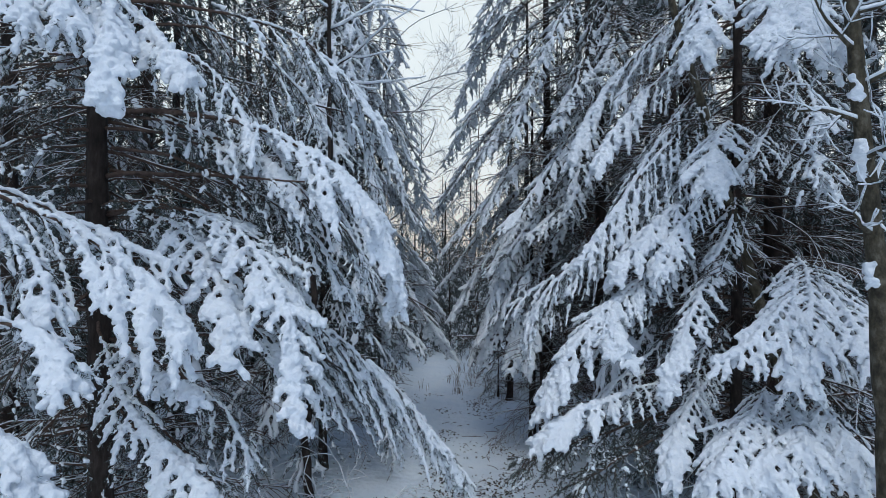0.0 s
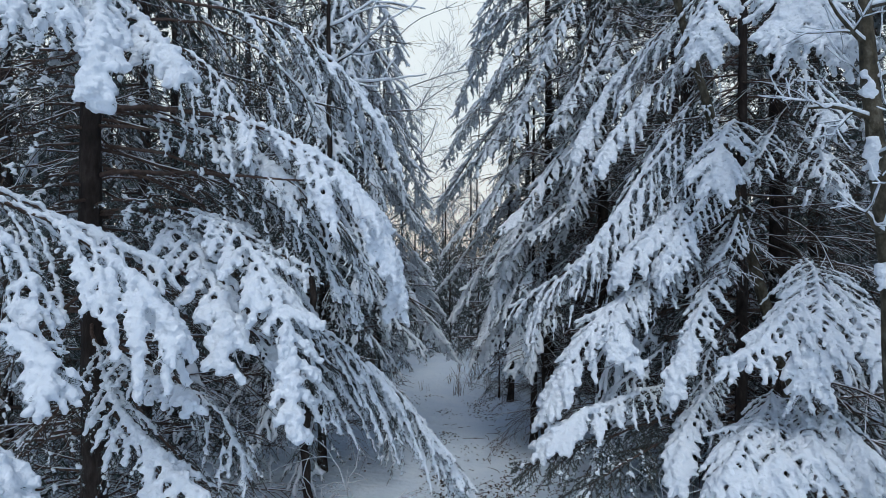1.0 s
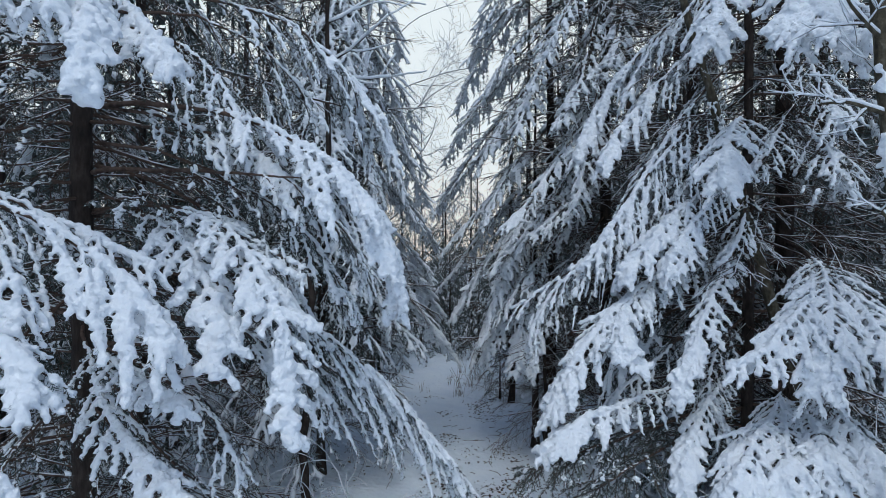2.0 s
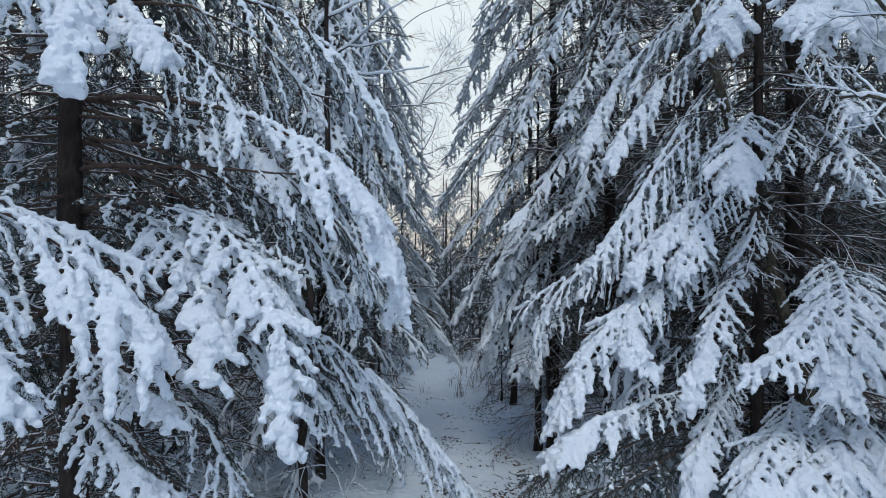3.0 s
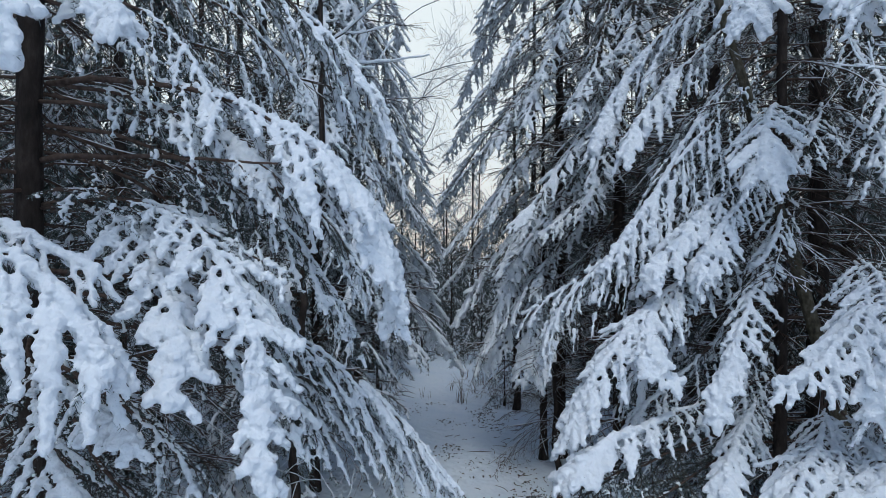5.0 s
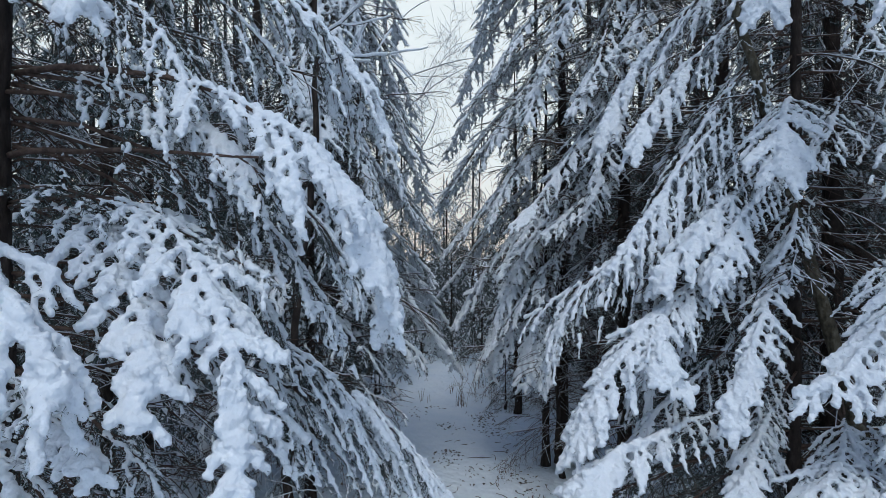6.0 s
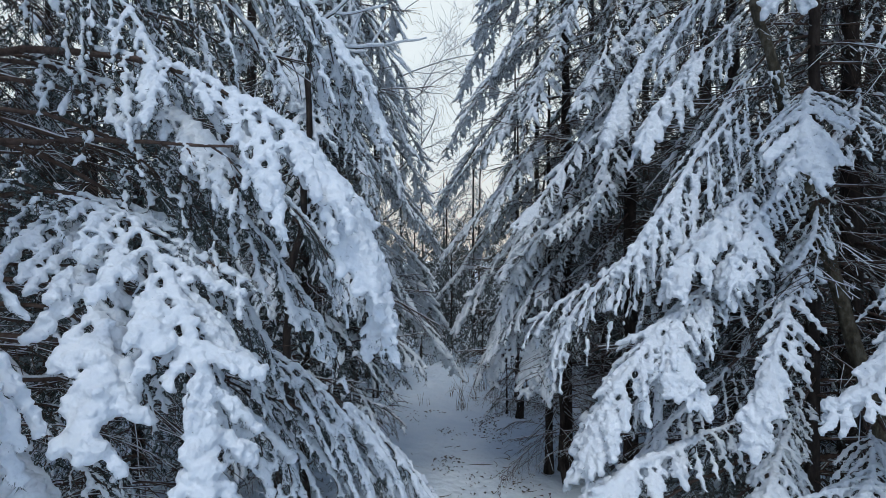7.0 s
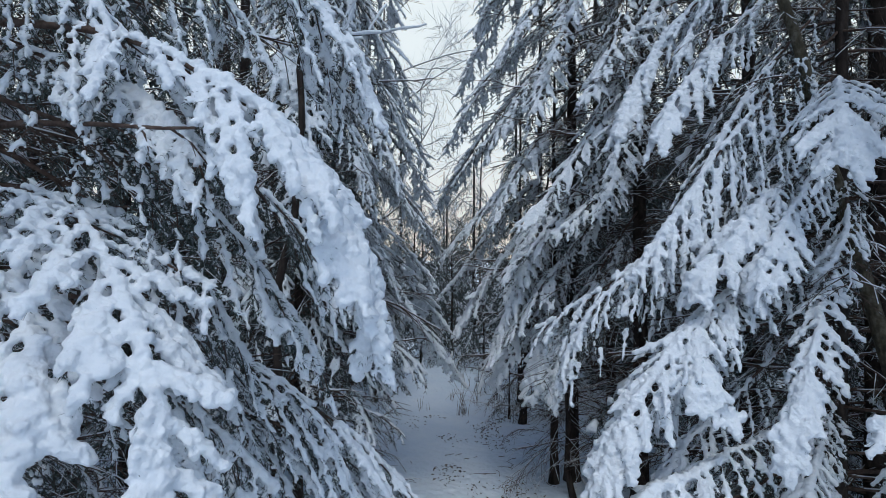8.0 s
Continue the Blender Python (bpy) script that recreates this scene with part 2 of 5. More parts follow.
def bough(seed, root, mid, tip, spread=0.4, hang=0.7, load=0.05, step=0.17, sub=0.08, needles=120, nlen=0.03, nwid=0.0028,
          voxel=0.0145, keep=1.0, bare=-0.5, thick=0.016, first=0.12, flat=0.62, sticks=True, rough=0.006, pillow=1.05, finger=0.15, knobs=1, lined=0.0):
    """Wood, needles and snow of one spruce bough that runs from root through mid to tip. spread: length of its side twigs; hang: how far they
    droop; load: half the depth of the snow; pillow: how it swells towards the end of the bough; finger: length of the last shoots; lined: thin snow in strips along
    the twigs in place of lumps, by its half width."""
    rng = np.random.default_rng(seed)
    root, mid, tip = (np.array(q, float) for q in (root, mid, tip))
    ctrl = 2 * mid - 0.5 * (root + tip)
    u = np.linspace(0, 1, 25)[:, None]
    axis = (1 - u) ** 2 * root + 2 * u * (1 - u) * ctrl + u * u * tip
    size = np.linalg.norm(np.diff(axis, axis=0), axis=1).sum()
    wob = np.cumsum(rng.normal(0, 0.006 * size ** 0.5, (25, 3)), axis=0)
    axis = axis + wob - u * wob[-1]
    tan = tangents(axis)
    level = unit(np.array((tip - root)[:2].tolist() + [0.0]))
    wood, fringe, strips, cs, rs = Pile(), Pile(), Pile(), [], []
    if lined:
        tube(strips, axis[2::2] + np.array((0, 0, thick * 0.7)), np.linspace(thick * 0.55, lined, 12) * rng.uniform(0.5, 1.2, 12), 4)
    if sticks:
        tube(wood, axis[::2], np.linspace(thick, thick * 0.25, 13), 5)
    else:
        tube(wood, axis[::6], np.linspace(thick, thick * 0.25, 5), 3)
    if load > 0:
        c, r = sprinkle(rng, axis[int(first * 25):], load, ends=(0.4, 0.75, pillow))
        cs.append(c), rs.append(r)
    needle_rows(rng, fringe, axis[12:-1], axis[13:], needles, nlen, nwid)
    down = np.array((0, 0, -1.0))
    s, k = first + 0.5 * step / size, 0
    while s < 0.985:
        i = s * 24
        base = axis[int(i)] + (i % 1) * (axis[min(int(i) + 1, 24)] - axis[int(i)])
        t = tan[int(i)]
        side = np.cross(t, (0, 0, 1.0))
        side = unit(side + 0.35 * np.cross(level, (0, 0, 1.0)))
        sg = 1 if k % 2 else -1
        swell = np.interp(s, (0, 0.3, 0.8), (0.4, 0.66, pillow))
        ln = spread * (0.36 + 0.64 * math.sin(math.pi * min(0.12 + s * 0.88, 1) ** 0.85)) * rng.uniform(0.7, 1.18)
        way = unit(side * sg * flat + t * 0.75 + rng.normal(0, 0.13, 3))
        q = np.linspace(0, 1, 7)[:, None]
        tw = base + way * ln * q + down * hang * rng.uniform(0.55, 1.4) * ln * q ** 1.7 + np.cumsum(rng.normal(0, (0.03 if lined else 0.012) * ln, (7, 3)), axis=0) * q
        if sticks:
            tube(wood, tw[::3], np.linspace(0.0055, 0.002, 3) * (thick / 0.016) ** 0.5, 3)
        needle_rows(rng, fringe, tw[:-1], tw[1:], needles, nlen, nwid)
        if lined and rng.random() < 0.28:
            tube(strips, tw[::3] + np.array((0, 0, 0.7 * lined)), lined * rng.uniform(0.4, 1.15, 3), 3)
        heavy = load * rng.uniform(0.45, 0.68) * swell
        if load > 0:
            c, r = sprinkle(rng, tw, heavy)
            cs.append(c), rs.append(r)
        if sub:
            w = np.arange(max(0.5 * sub, 0.16 * ln), ln * 0.97, 0.5 * sub)
            w = w + rng.uniform(-0.2, 0.2, len(w)) * sub
            b0, _ = along(tw, np.clip(w / ln, 0, 1))
            tt = unit(along(tangents(tw), np.clip(w / ln, 0, 1))[0])
            hand = np.where((np.arange(len(w)) + k) % 2, 1.0, -1.0)[:, None]
            across = unit(np.cross(tt, (0, 0, 1.0)) + rng.normal(0, 0.15, (len(w), 3)))
            sw = unit(tt * 0.8 + across * hand * 0.62)
            sl = (min(finger, 0.5 * ln) * np.clip((ln - w) / ln * 1.35, 0.28, 1.0) * rng.uniform(0.7, 1.2, len(w)))[:, None]
            tip3 = b0 + sw * sl + down * (0.15 + 0.5 * hang) * sl
            if load < 0.02:
                for a3, b3 in zip(b0, tip3):
                    tube(wood, np.stack((a3, b3)), np.array((0.003, 0.0015)), 3)
                    if lined and rng.random() < 0.4:
                        tube(strips, np.stack((a3, b3)) + np.array((0, 0, 0.6 * lined)), lined * rng.uniform(0.4, 0.9, 2), 3)
            needle_rows(rng, fringe, b0, tip3, needles * 1.3, nlen, nwid)
            if load > 0:
                at = np.tile((0.12, 0.34, 0.56, 0.78, 1.0), len(w))[:, None]
                c = np.repeat(b0, 5, 0) + np.repeat(tip3 - b0, 5, 0) * at + rng.normal(0, 0.004, (5 * len(w), 3))
                r = np.maximum(np.tile((0.7, 0.74, 0.78, 0.74, 0.6), len(w)) * heavy * np.repeat(rng.uniform(0.75, 1.15, len(w)), 5) * rng.uniform(0.8, 1.15, len(c)), 0.8 * voxel)
                c = c + np.array((0, 0, 0.45)) * r[:, None]
                cs.append(c), rs.append(r)
        s += 0.5 * step / size * rng.uniform(0.8, 1.2)
        k += 1
    snow = strips.mesh("snow", SNOW) if lined else None
    if load > 0:
        c, r = np.concatenate(cs), np.concatenate(rs)
        swing = vnoise(c * 3.3 + seed)
        kept = vnoise(c * 6.0 + 7 * seed) > bare
        r = r * (1 + 0.25 * swing)
        snow = melt(*lumps(*knobbed(rng, c[kept], r[kept], knobs)), voxel, keep, rough)
    return wood.mesh("branch", TWIG), fringe.mesh("needles", NEEDLE, False), snow


def hang_on(tree, meshes, m=None):
    """Puts a bough on a tree: the wood as its part, needles and snow under the wood."""
    wood, fringe, snow = meshes
    b = part("branch", wood, tree)
    if m is not None:
        b.matrix_basis = m
    if len(fringe.polygons):
        tagged(part("needles", fringe, b, "dark green needles"), kind="stuff")
    if snow is not None and len(snow.polygons):
        tagged(part("snow", snow, b, "thick white snow load"), kind="stuff")
    return b

# ---- ground ----
def ground_height(x, y):
    """Soft swells, with a shallow trodden path along the line of the walk."""
    h = 0.10 * noise.noise(Vector((x * 0.35, y * 0.35, 3.1))) + 0.05 * noise.noise(Vector((x * 1.1, y * 1.1, 7.7)))
    lane = math.exp(-((x - 0.55) / 1.1) ** 2)
    return h * (1 - 0.6 * lane) - 0.06 * lane + 0.02 * noise.noise(Vector((x * 3.7, y * 3.7, 1.3)))


def ground_sheet():
    near = list(np.linspace(-14, 14, 113))
    xs = [-600, -250, -100, -50, -28] + near + [28, 50, 100, 250, 600]
    ys = [-600, -250, -100, -40] + list(np.linspace(-14, 36, 151)) + [50, 80, 140, 280, 600]
    v = np.array([(x, y, ground_height(x, y) if abs(x) < 30 and -20 < y < 60 else 0.0) for y in ys for x in xs])
    w = len(xs)
    f = []
    for j in range(len(ys) - 1):
        for i in range(w - 1):
            a = j * w + i
            f += [(a, a + 1, a + w + 1), (a, a + w + 1, a + w)]
    return tagged(new("ground", mesh_of("ground", v, f, GROUND_SNOW)), "snow-covered forest floor with a trodden path", "ground", kind="structure")


ground_sheet()


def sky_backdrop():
    """Shallow curved glowing sheet, added far behind the wood to brighten the sky."""
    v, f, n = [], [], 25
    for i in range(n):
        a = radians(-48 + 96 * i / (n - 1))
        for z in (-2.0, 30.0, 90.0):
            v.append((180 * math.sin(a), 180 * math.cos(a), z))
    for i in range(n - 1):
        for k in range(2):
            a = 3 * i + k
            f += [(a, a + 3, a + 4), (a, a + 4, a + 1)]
    return tagged(new("backdrop", mesh_of("backdrop", v, f, SKY_GLOW)), "glowing backdrop sheet standing in for the pale winter sky", "sky", kind="structure")


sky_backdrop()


# ---- trees ----
def thing(name, x, y, label, category, group=""):
    ob = new(name)
    ob.location = (x, y, ground_height(x, y) - 0.03)
    ob.empty_display_size = 0.3
    return tagged(ob, label, category, group)


def trunk_on(tree, seed, height, radius, bend=(0, 0), mat=None, sides=12, wander=0.03, top=0.25):
    """A tapered, slightly crooked stem with a flared foot and knobs."""
    rng = np.random.default_rng(seed)
    n = max(10, int(height / 0.28))
    z = np.linspace(-0.12, height, n)
    w = z / height
    off = np.cumsum(rng.normal(0, wander / n ** 0.5, (n, 2)), axis=0)
    p = np.stack((bend[0] * w + off[:, 0], bend[1] * w + off[:, 1], z), 1)
    r = radius * (1 - (1 - top) * w) * (1 + 0.55 * np.exp(-np.maximum(z, 0) / 0.16)) * (1 + rng.normal(0, 0.025, n))
    pile = Pile()
    tube(pile, p, r, sides)
    v = pile.v[0]
    v[:, :2] += rng.normal(0, 0.035 * radius, (len(v), 2))
    part("trunk", pile.mesh("trunk", mat or BARK), tree)
    return p


def stock(seed, kind):
    """One bough for the common stock, a little under two metres long, lying along x."""
    rng = random.Random(seed)
    tip = (1.75, rng.uniform(-0.12, 0.12), rng.uniform(-0.75, -0.35))
    mid = (0.95, rng.uniform(-0.08, 0.08), rng.uniform(-0.06, 0.08))
    if kind == "near":
        return bough(seed, (0, 0, 0), mid, tip, rng.uniform(0.4, 0.58), rng.uniform(0.6, 1.0), rng.uniform(0.03, 0.042), step=0.2, sub=0.13, finger=0.17, rough=0,
                     needles=70, nlen=0.05, nwid=0.0045, voxel=0.022, keep=0.25, bare=-0.3, knobs=0)
    if kind == "far":
        return bough(seed, (0, 0, 0), mid, tip, rng.uniform(0.5, 0.65), rng.uniform(0.6, 1.0), rng.uniform(0.05, 0.062), step=0.3, sub=0, rough=0,
                     needles=44, nlen=0.09, nwid=0.009, voxel=0.04, keep=0.2, bare=-0.05, sticks=False, knobs=0)
    if kind == "distant":
        return bough(seed, (0, 0, 0), mid, tip, 0.6, rng.uniform(0.6, 1.0), 0.085, step=0.55, sub=0, rough=0,
                     needles=12, nlen=0.36, nwid=0.07, voxel=0.07, keep=0.12, bare=-0.1, sticks=False, knobs=0)
    if kind == "dead":
        return bough(seed, (0, 0, 0), (0.9, 0, 0.05), (1.7, rng.uniform(-0.3, 0.3), rng.uniform(-0.5, 0.2)), rng.uniform(0.5, 0.9), 0.3, 0, step=0.15, sub=0,
                     needles=0, thick=0.012, lined=0.0045)
    return bough(seed, (0, 0, 0), (0.9, 0, 0.02), (1.7, rng.uniform(-0.2, 0.2), rng.uniform(-0.5, 0.05)), rng.uniform(0.45, 0.7), 0.3, 0, step=0.17, sub=0.16, finger=0.16,
                 needles=8, nlen=0.03, nwid=0.003, thick=0.012, lined=0.0055)


NEAR = [stock(100 + i, "near") for i in range(9)]
FAR = [stock(200 + i, "far") for i in range(7)]
DISTANT = [stock(250 + i, "distant") for i in range(5)]
DEAD = [stock(280 + i, "dead") for i in range(5)]
THIN = [stock(300 + i, "thin") for i in range(6)]


def clothe(tree, seed, lo, hi, reach, height, every, stocks, count=4, wedge=None, line=(0, 0), shape=0.75, dip=8):
    """Whorls of boughs from lo to hi metres up. reach: the length of the lowest boughs. wedge: (middle, half width) in degrees, to clothe one side alone."""
    rng = random.Random(seed)
    z, turn = lo, rng.uniform(0, 360)
    while z < hi:
        long = reach * max(0.06, 1 - z / height) ** shape
        for i in range(count):
            az = turn + i * 360 / count + rng.uniform(-22, 22)
            zz = z + rng.uniform(-0.5, 0.5) * every
            if wedge and abs((az - wedge[0] + 180) % 360 - 180) > wedge[1]:
                continue
            k = long * rng.uniform(0.75, 1.2) / 1.85
            m = pose(line[0] * zz / height, line[1] * zz / height, zz, rng.uniform(-12, 12), dip + rng.uniform(-10, 16), az) @ Matrix.Diagonal((k, k * rng.uniform(0.85, 1.15), k * rng.uniform(0.9, 1.2), 1))
            hang_on(tree, rng.choice(stocks), m)
        z += every * rng.uniform(0.8, 1.2)
        turn += 47


def limb(tree, seed, root, mid, tip, **how):
    """A bough of its own, placed in the world."""
    o = np.array(tree.location)
    return hang_on(tree, bough(seed, np.array(root) - o, np.array(mid) - o, np.array(tip) - o, **how))


def arrays(me):
    v = np.empty(3 * len(me.vertices), np.float32)
    me.vertices.foreach_get("co", v)
    me.calc_loop_triangles()
    f = np.empty(3 * len(me.loop_triangles), np.int32)
    me.loop_triangles.foreach_get("vertices", f)
    return v.reshape(-1, 3), f.reshape(-1, 3)


SHEAVES = {k: [[arrays(me) for me in b if me] for b in s] for k, s in (("far", FAR), ("distant", DISTANT), ("dead", DEAD))}


def crown_piles(piles, seed, stocks, lo, hi, reach, height, every, count=5, at=(0, 0, 0), shape=0.75, dip=8, wedge=None):
    """Whorls of far-off boughs laid into three piles: wood, needles, snow."""
    rng = random.Random(seed)
    z, turn = lo, rng.uniform(0, 360)
    while z < hi:
        long = reach * max(0.06, 1 - z / height) ** shape
        for i in range(count):
            k = long * rng.uniform(0.7, 1.25) / 1.85
            az = turn + i * 360 / count + rng.uniform(-24, 24)
            if wedge and abs((az - wedge[0] + 180) % 360 - 180) > wedge[1]:
                continue
            m = pose(at[0], at[1], at[2] + z + rng.uniform(-0.5, 0.5) * every, rng.uniform(-12, 12), dip + rng.uniform(-10, 16), az) @ Matrix.Diagonal((k, k, k * rng.uniform(0.9, 1.3), 1))
            a = np.array(m)
            for pile, (v, f) in zip(piles, rng.choice(SHEAVES[stocks])):
                if len(v):
                    pile.add(v @ a[:3, :3].T + a[:3, 3], f)
        z += every * rng.uniform(0.8, 1.2) * (2.0 if z > 11 else 1.0)
        turn += 47


def crown(tree, seed, stocks, lo, height, reach, every, count=5, fine=99.0):
    """The boughs from lo to the top; above the height fine they are coarser."""
    piles = Pile(), Pile(), Pile()
    crown_piles(piles, seed, stocks, lo, min(fine, height - 0.2), reach, height, every, count)
    if fine < height:
        crown_piles(piles, seed + 1, "distant", fine, height - 0.2, reach, height, every, count)
    tagged(part("branch_mass", piles[0].mesh("branch_mass", TWIG), tree), kind="stuff")
    tagged(part("needles", piles[1].mesh("needles", NEEDLE, False), tree, "dark green needles"), kind="stuff")
    tagged(part("snow", piles[2].mesh("snow", SNOW), tree, "white snow load on the boughs"), kind="stuff")


def dead_wood(tree, seed, lo, hi, reach, every, count=4, wedge=None):
    """The tangle of dead lower branches about a trunk."""
    piles = Pile(), Pile(), Pile()
    crown_piles(piles, seed, "dead", lo, hi, reach, 40, every, count, dip=2, wedge=wedge)
    tagged(part("dead_branch_tangle", piles[0].mesh("dead_branch_tangle", TWIG), tree, "bare dead branches"), kind="stuff")
    tagged(part("needles", piles[1].mesh("needles", NEEDLE, False), tree, "sparse dark needles"), kind="stuff")
    tagged(part("snow", piles[2].mesh("snow", SNOW), tree, "thin snow lining the dead branches"), kind="stuff")

# ---- the spruces beside the path and their great snow-laden boughs ----
left_spruce = thing("spruce", -2.99, 5.1, "tall spruce with dark trunk, boughs bent under thick snow", "tree", "spruces along the path")
trunk_on(left_spruce, 11, 13.0, 0.115)
clothe(left_spruce, 12, 1.0, 6.5, 1.9, 15, 0.5, THIN, 4, (135, 120))
clothe(left_spruce, 13, 0.8, 6.5, 2.0, 15, 0.7, NEAR, 4, (120, 90))
dead_wood(left_spruce, 15, 1.0, 8.0, 2.2, 0.4, 6, (110, 100))
clothe(left_spruce, 14, 7.2, 13.0, 2.6, 13.5, 0.9, FAR, 4)
limb(left_spruce, 1, (-2.94, 5.1, 6.26), (-2.18, 3.85, 5.34), (-1.95, 3.4, 4.6), spread=0.22, load=0.053, hang=0.6, flat=0.7, pillow=1.2, voxel=0.0115, rough=0.010, step=0.16, finger=0.105, bare=-0.9, knobs=2)
limb(left_spruce, 2, (-2.86, 5.1, 6.11), (-2.08, 4.25, 5.34), (-1.68, 3.9, 4.91), spread=0.26, load=0.050, hang=0.5, pillow=1.15, voxel=0.0115, rough=0.010, step=0.16, finger=0.105, bare=-0.9, knobs=2)
limb(left_spruce, 3, (-3.11, 5.1, 6.35), (-2.35, 3.7, 5.44), (-2.24, 3.5, 5.06), spread=0.22, load=0.038, voxel=0.0115, rough=0.010, finger=0.105, knobs=2)
limb(left_spruce, 4, (-3.25, 5.1, 6.4), (-2.66, 3.8, 5.48), (-2.44, 3.5, 5.12), spread=0.22, load=0.043, voxel=0.0115, rough=0.010, finger=0.105, knobs=2)
limb(left_spruce, 5, (-2.91, 5.1, 4.43), (-1.94, 4.65, 4.41), (-0.99, 4.2, 4.28), spread=0.3, load=0.009, needles=6, step=0.3, thick=0.024, voxel=0.012)
limb(left_spruce, 6, (-2.89, 5.1, 5.01), (-1.0, 4.35, 4.55), (-0.37, 4.6, 3.34), spread=0.42, load=0.055, hang=0.65, first=0.22, thick=0.024, bare=-0.9, pillow=1.2, voxel=0.0115, step=0.125, finger=0.105, rough=0.010, knobs=2)
limb(left_spruce, 7, (-2.86, 5.1, 4.98), (-1.66, 4.75, 4.65), (-1.03, 4.4, 4.1), spread=0.35, load=0.036, hang=0.6, voxel=0.0115, step=0.12, rough=0.010, finger=0.105, knobs=2)
limb(left_spruce, 8, (-2.72, 5.1, 5.96), (-1.22, 5.3, 5.63), (-0.5, 5.6, 4.69), spread=0.55, load=0.036, hang=0.8, first=0.2, step=0.14, flat=0.75)
limb(left_spruce, 9, (-2.72, 5.1, 5.77), (-1.82, 5.2, 5.63), (-1.14, 5.3, 5.03), spread=0.6, load=0.02, hang=1.3)
limb(left_spruce, 10, (-2.86, 5.1, 5.67), (-2.04, 4.9, 5.36), (-1.48, 4.6, 4.64), spread=0.5, load=0.022, hang=1.1, voxel=0.0115, rough=0.010, finger=0.105, knobs=2)
limb(left_spruce, 11, (-2.96, 5.1, 4.1), (-1.96, 4.7, 4.05), (-1.0, 4.4, 3.66), spread=0.4, load=0.024, hang=0.6, voxel=0.0115, rough=0.010, finger=0.105, knobs=2)
limb(left_spruce, 12, (-2.91, 5.1, 4.06), (-1.88, 4.45, 3.87), (-1.37, 3.75, 3.03), spread=0.34, load=0.046, hang=0.35, first=0.3, pillow=1.45, flat=0.9, step=0.16, voxel=0.0115, finger=0.105, bare=-0.9, rough=0.010, knobs=2)
limb(left_spruce, 13, (-2.91, 5.1, 4.08), (-1.5, 4.35, 3.87), (-0.93, 3.75, 2.61), spread=0.36, load=0.046, hang=0.35, first=0.3, pillow=1.45, flat=0.9, step=0.16, voxel=0.0115, finger=0.105, bare=-0.9, rough=0.010, knobs=2)
limb(left_spruce, 14, (-2.99, 5.1, 3.22), (-2.14, 4.05, 2.66), (-1.4, 3.6, 2.25), spread=0.34, load=0.043, pillow=1.2, hang=0.5, voxel=0.0115, step=0.16, finger=0.105, bare=-0.9, rough=0.010, knobs=2)
limb(left_spruce, 15, (-2.99, 5.1, 3.02), (-2.21, 4.35, 2.93), (-1.59, 3.8, 2.81), spread=0.24, load=0.036, pillow=1.3, hang=0.5, voxel=0.0115, step=0.16, finger=0.105, bare=-0.9, rough=0.010, knobs=2)
limb(left_spruce, 16, (-2.91, 5.1, 3.02), (-1.79, 4.45, 2.73), (-1.37, 4.2, 2.21), spread=0.35, load=0.019, voxel=0.0115, rough=0.010, finger=0.105, knobs=2)
limb(left_spruce, 17, (-2.91, 5.1, 3.66), (-1.27, 5.55, 3.14), (-0.11, 6.25, 1.81), spread=0.75, load=0.036, hang=0.75, first=0.3, step=0.11)
limb(left_spruce, 18, (-2.91, 5.1, 3.31), (-1.03, 5.8, 2.55), (0.3, 6.6, 1.15), spread=0.65, load=0.036, hang=0.7, first=0.3, step=0.11)
limb(left_spruce, 19, (-2.91, 5.1, 3.51), (-1.82, 5.2, 3.21), (-0.97, 5.2, 2.51), spread=0.55, load=0.03, hang=0.7, step=0.12)
limb(left_spruce, 20, (-2.99, 5.1, 2.82), (-3.0, 4.5, 2.51), (-3.01, 4.1, 2.15), spread=0.4, load=0.011, voxel=0.0115, rough=0.010, finger=0.105, knobs=2)
limb(left_spruce, 21, (-2.99, 5.1, 2.63), (-2.41, 4.7, 2.27), (-1.92, 4.4, 1.94), spread=0.4, load=0.011, voxel=0.0115, rough=0.010, finger=0.105, knobs=2)
limb(left_spruce, 22, (-2.99, 5.1, 3.51), (-3.2, 4.6, 3.1), (-3.36, 4.3, 2.65), spread=0.4, load=0.013, voxel=0.0115, rough=0.010, finger=0.105, knobs=2)
limb(left_spruce, 23, (-2.86, 5.1, 2.92), (-2.23, 4.8, 2.24), (-1.61, 4.6, 1.86), spread=0.4, load=0.013, voxel=0.0115, rough=0.010, finger=0.105, knobs=2)
limb(left_spruce, 24, (-2.89, 5.1, 4.69), (-1.45, 4.8, 4.17), (-0.69, 5.0, 3.23), spread=0.5, load=0.027, hang=0.8, first=0.3, step=0.14, flat=0.75)
limb(left_spruce, 25, (-2.89, 5.1, 4.49), (-1.75, 5.0, 4.0), (-1.12, 5.2, 3.21), spread=0.5, load=0.026, hang=1.1, first=0.3)
limb(left_spruce, 26, (-2.89, 5.1, 4.83), (-1.43, 4.9, 4.46), (-0.67, 5.2, 3.66), spread=0.5, load=0.028, hang=0.8, first=0.3, step=0.14, flat=0.75)
limb(left_spruce, 27, (-2.99, 5.1, 4.32), (-3.2, 4.6, 4.29), (-3.41, 4.2, 4.05), spread=0.4, load=0.022, hang=0.4)
limb(left_spruce, 28, (-2.99, 5.1, 4.15), (-2.32, 4.7, 4.16), (-1.58, 4.4, 3.97), spread=0.4, load=0.022, hang=0.35)
limb(left_spruce, 29, (-2.99, 5.1, 4.22), (-2.98, 4.4, 4.07), (-3.01, 4.0, 3.8), spread=0.35, load=0.026, hang=0.4)
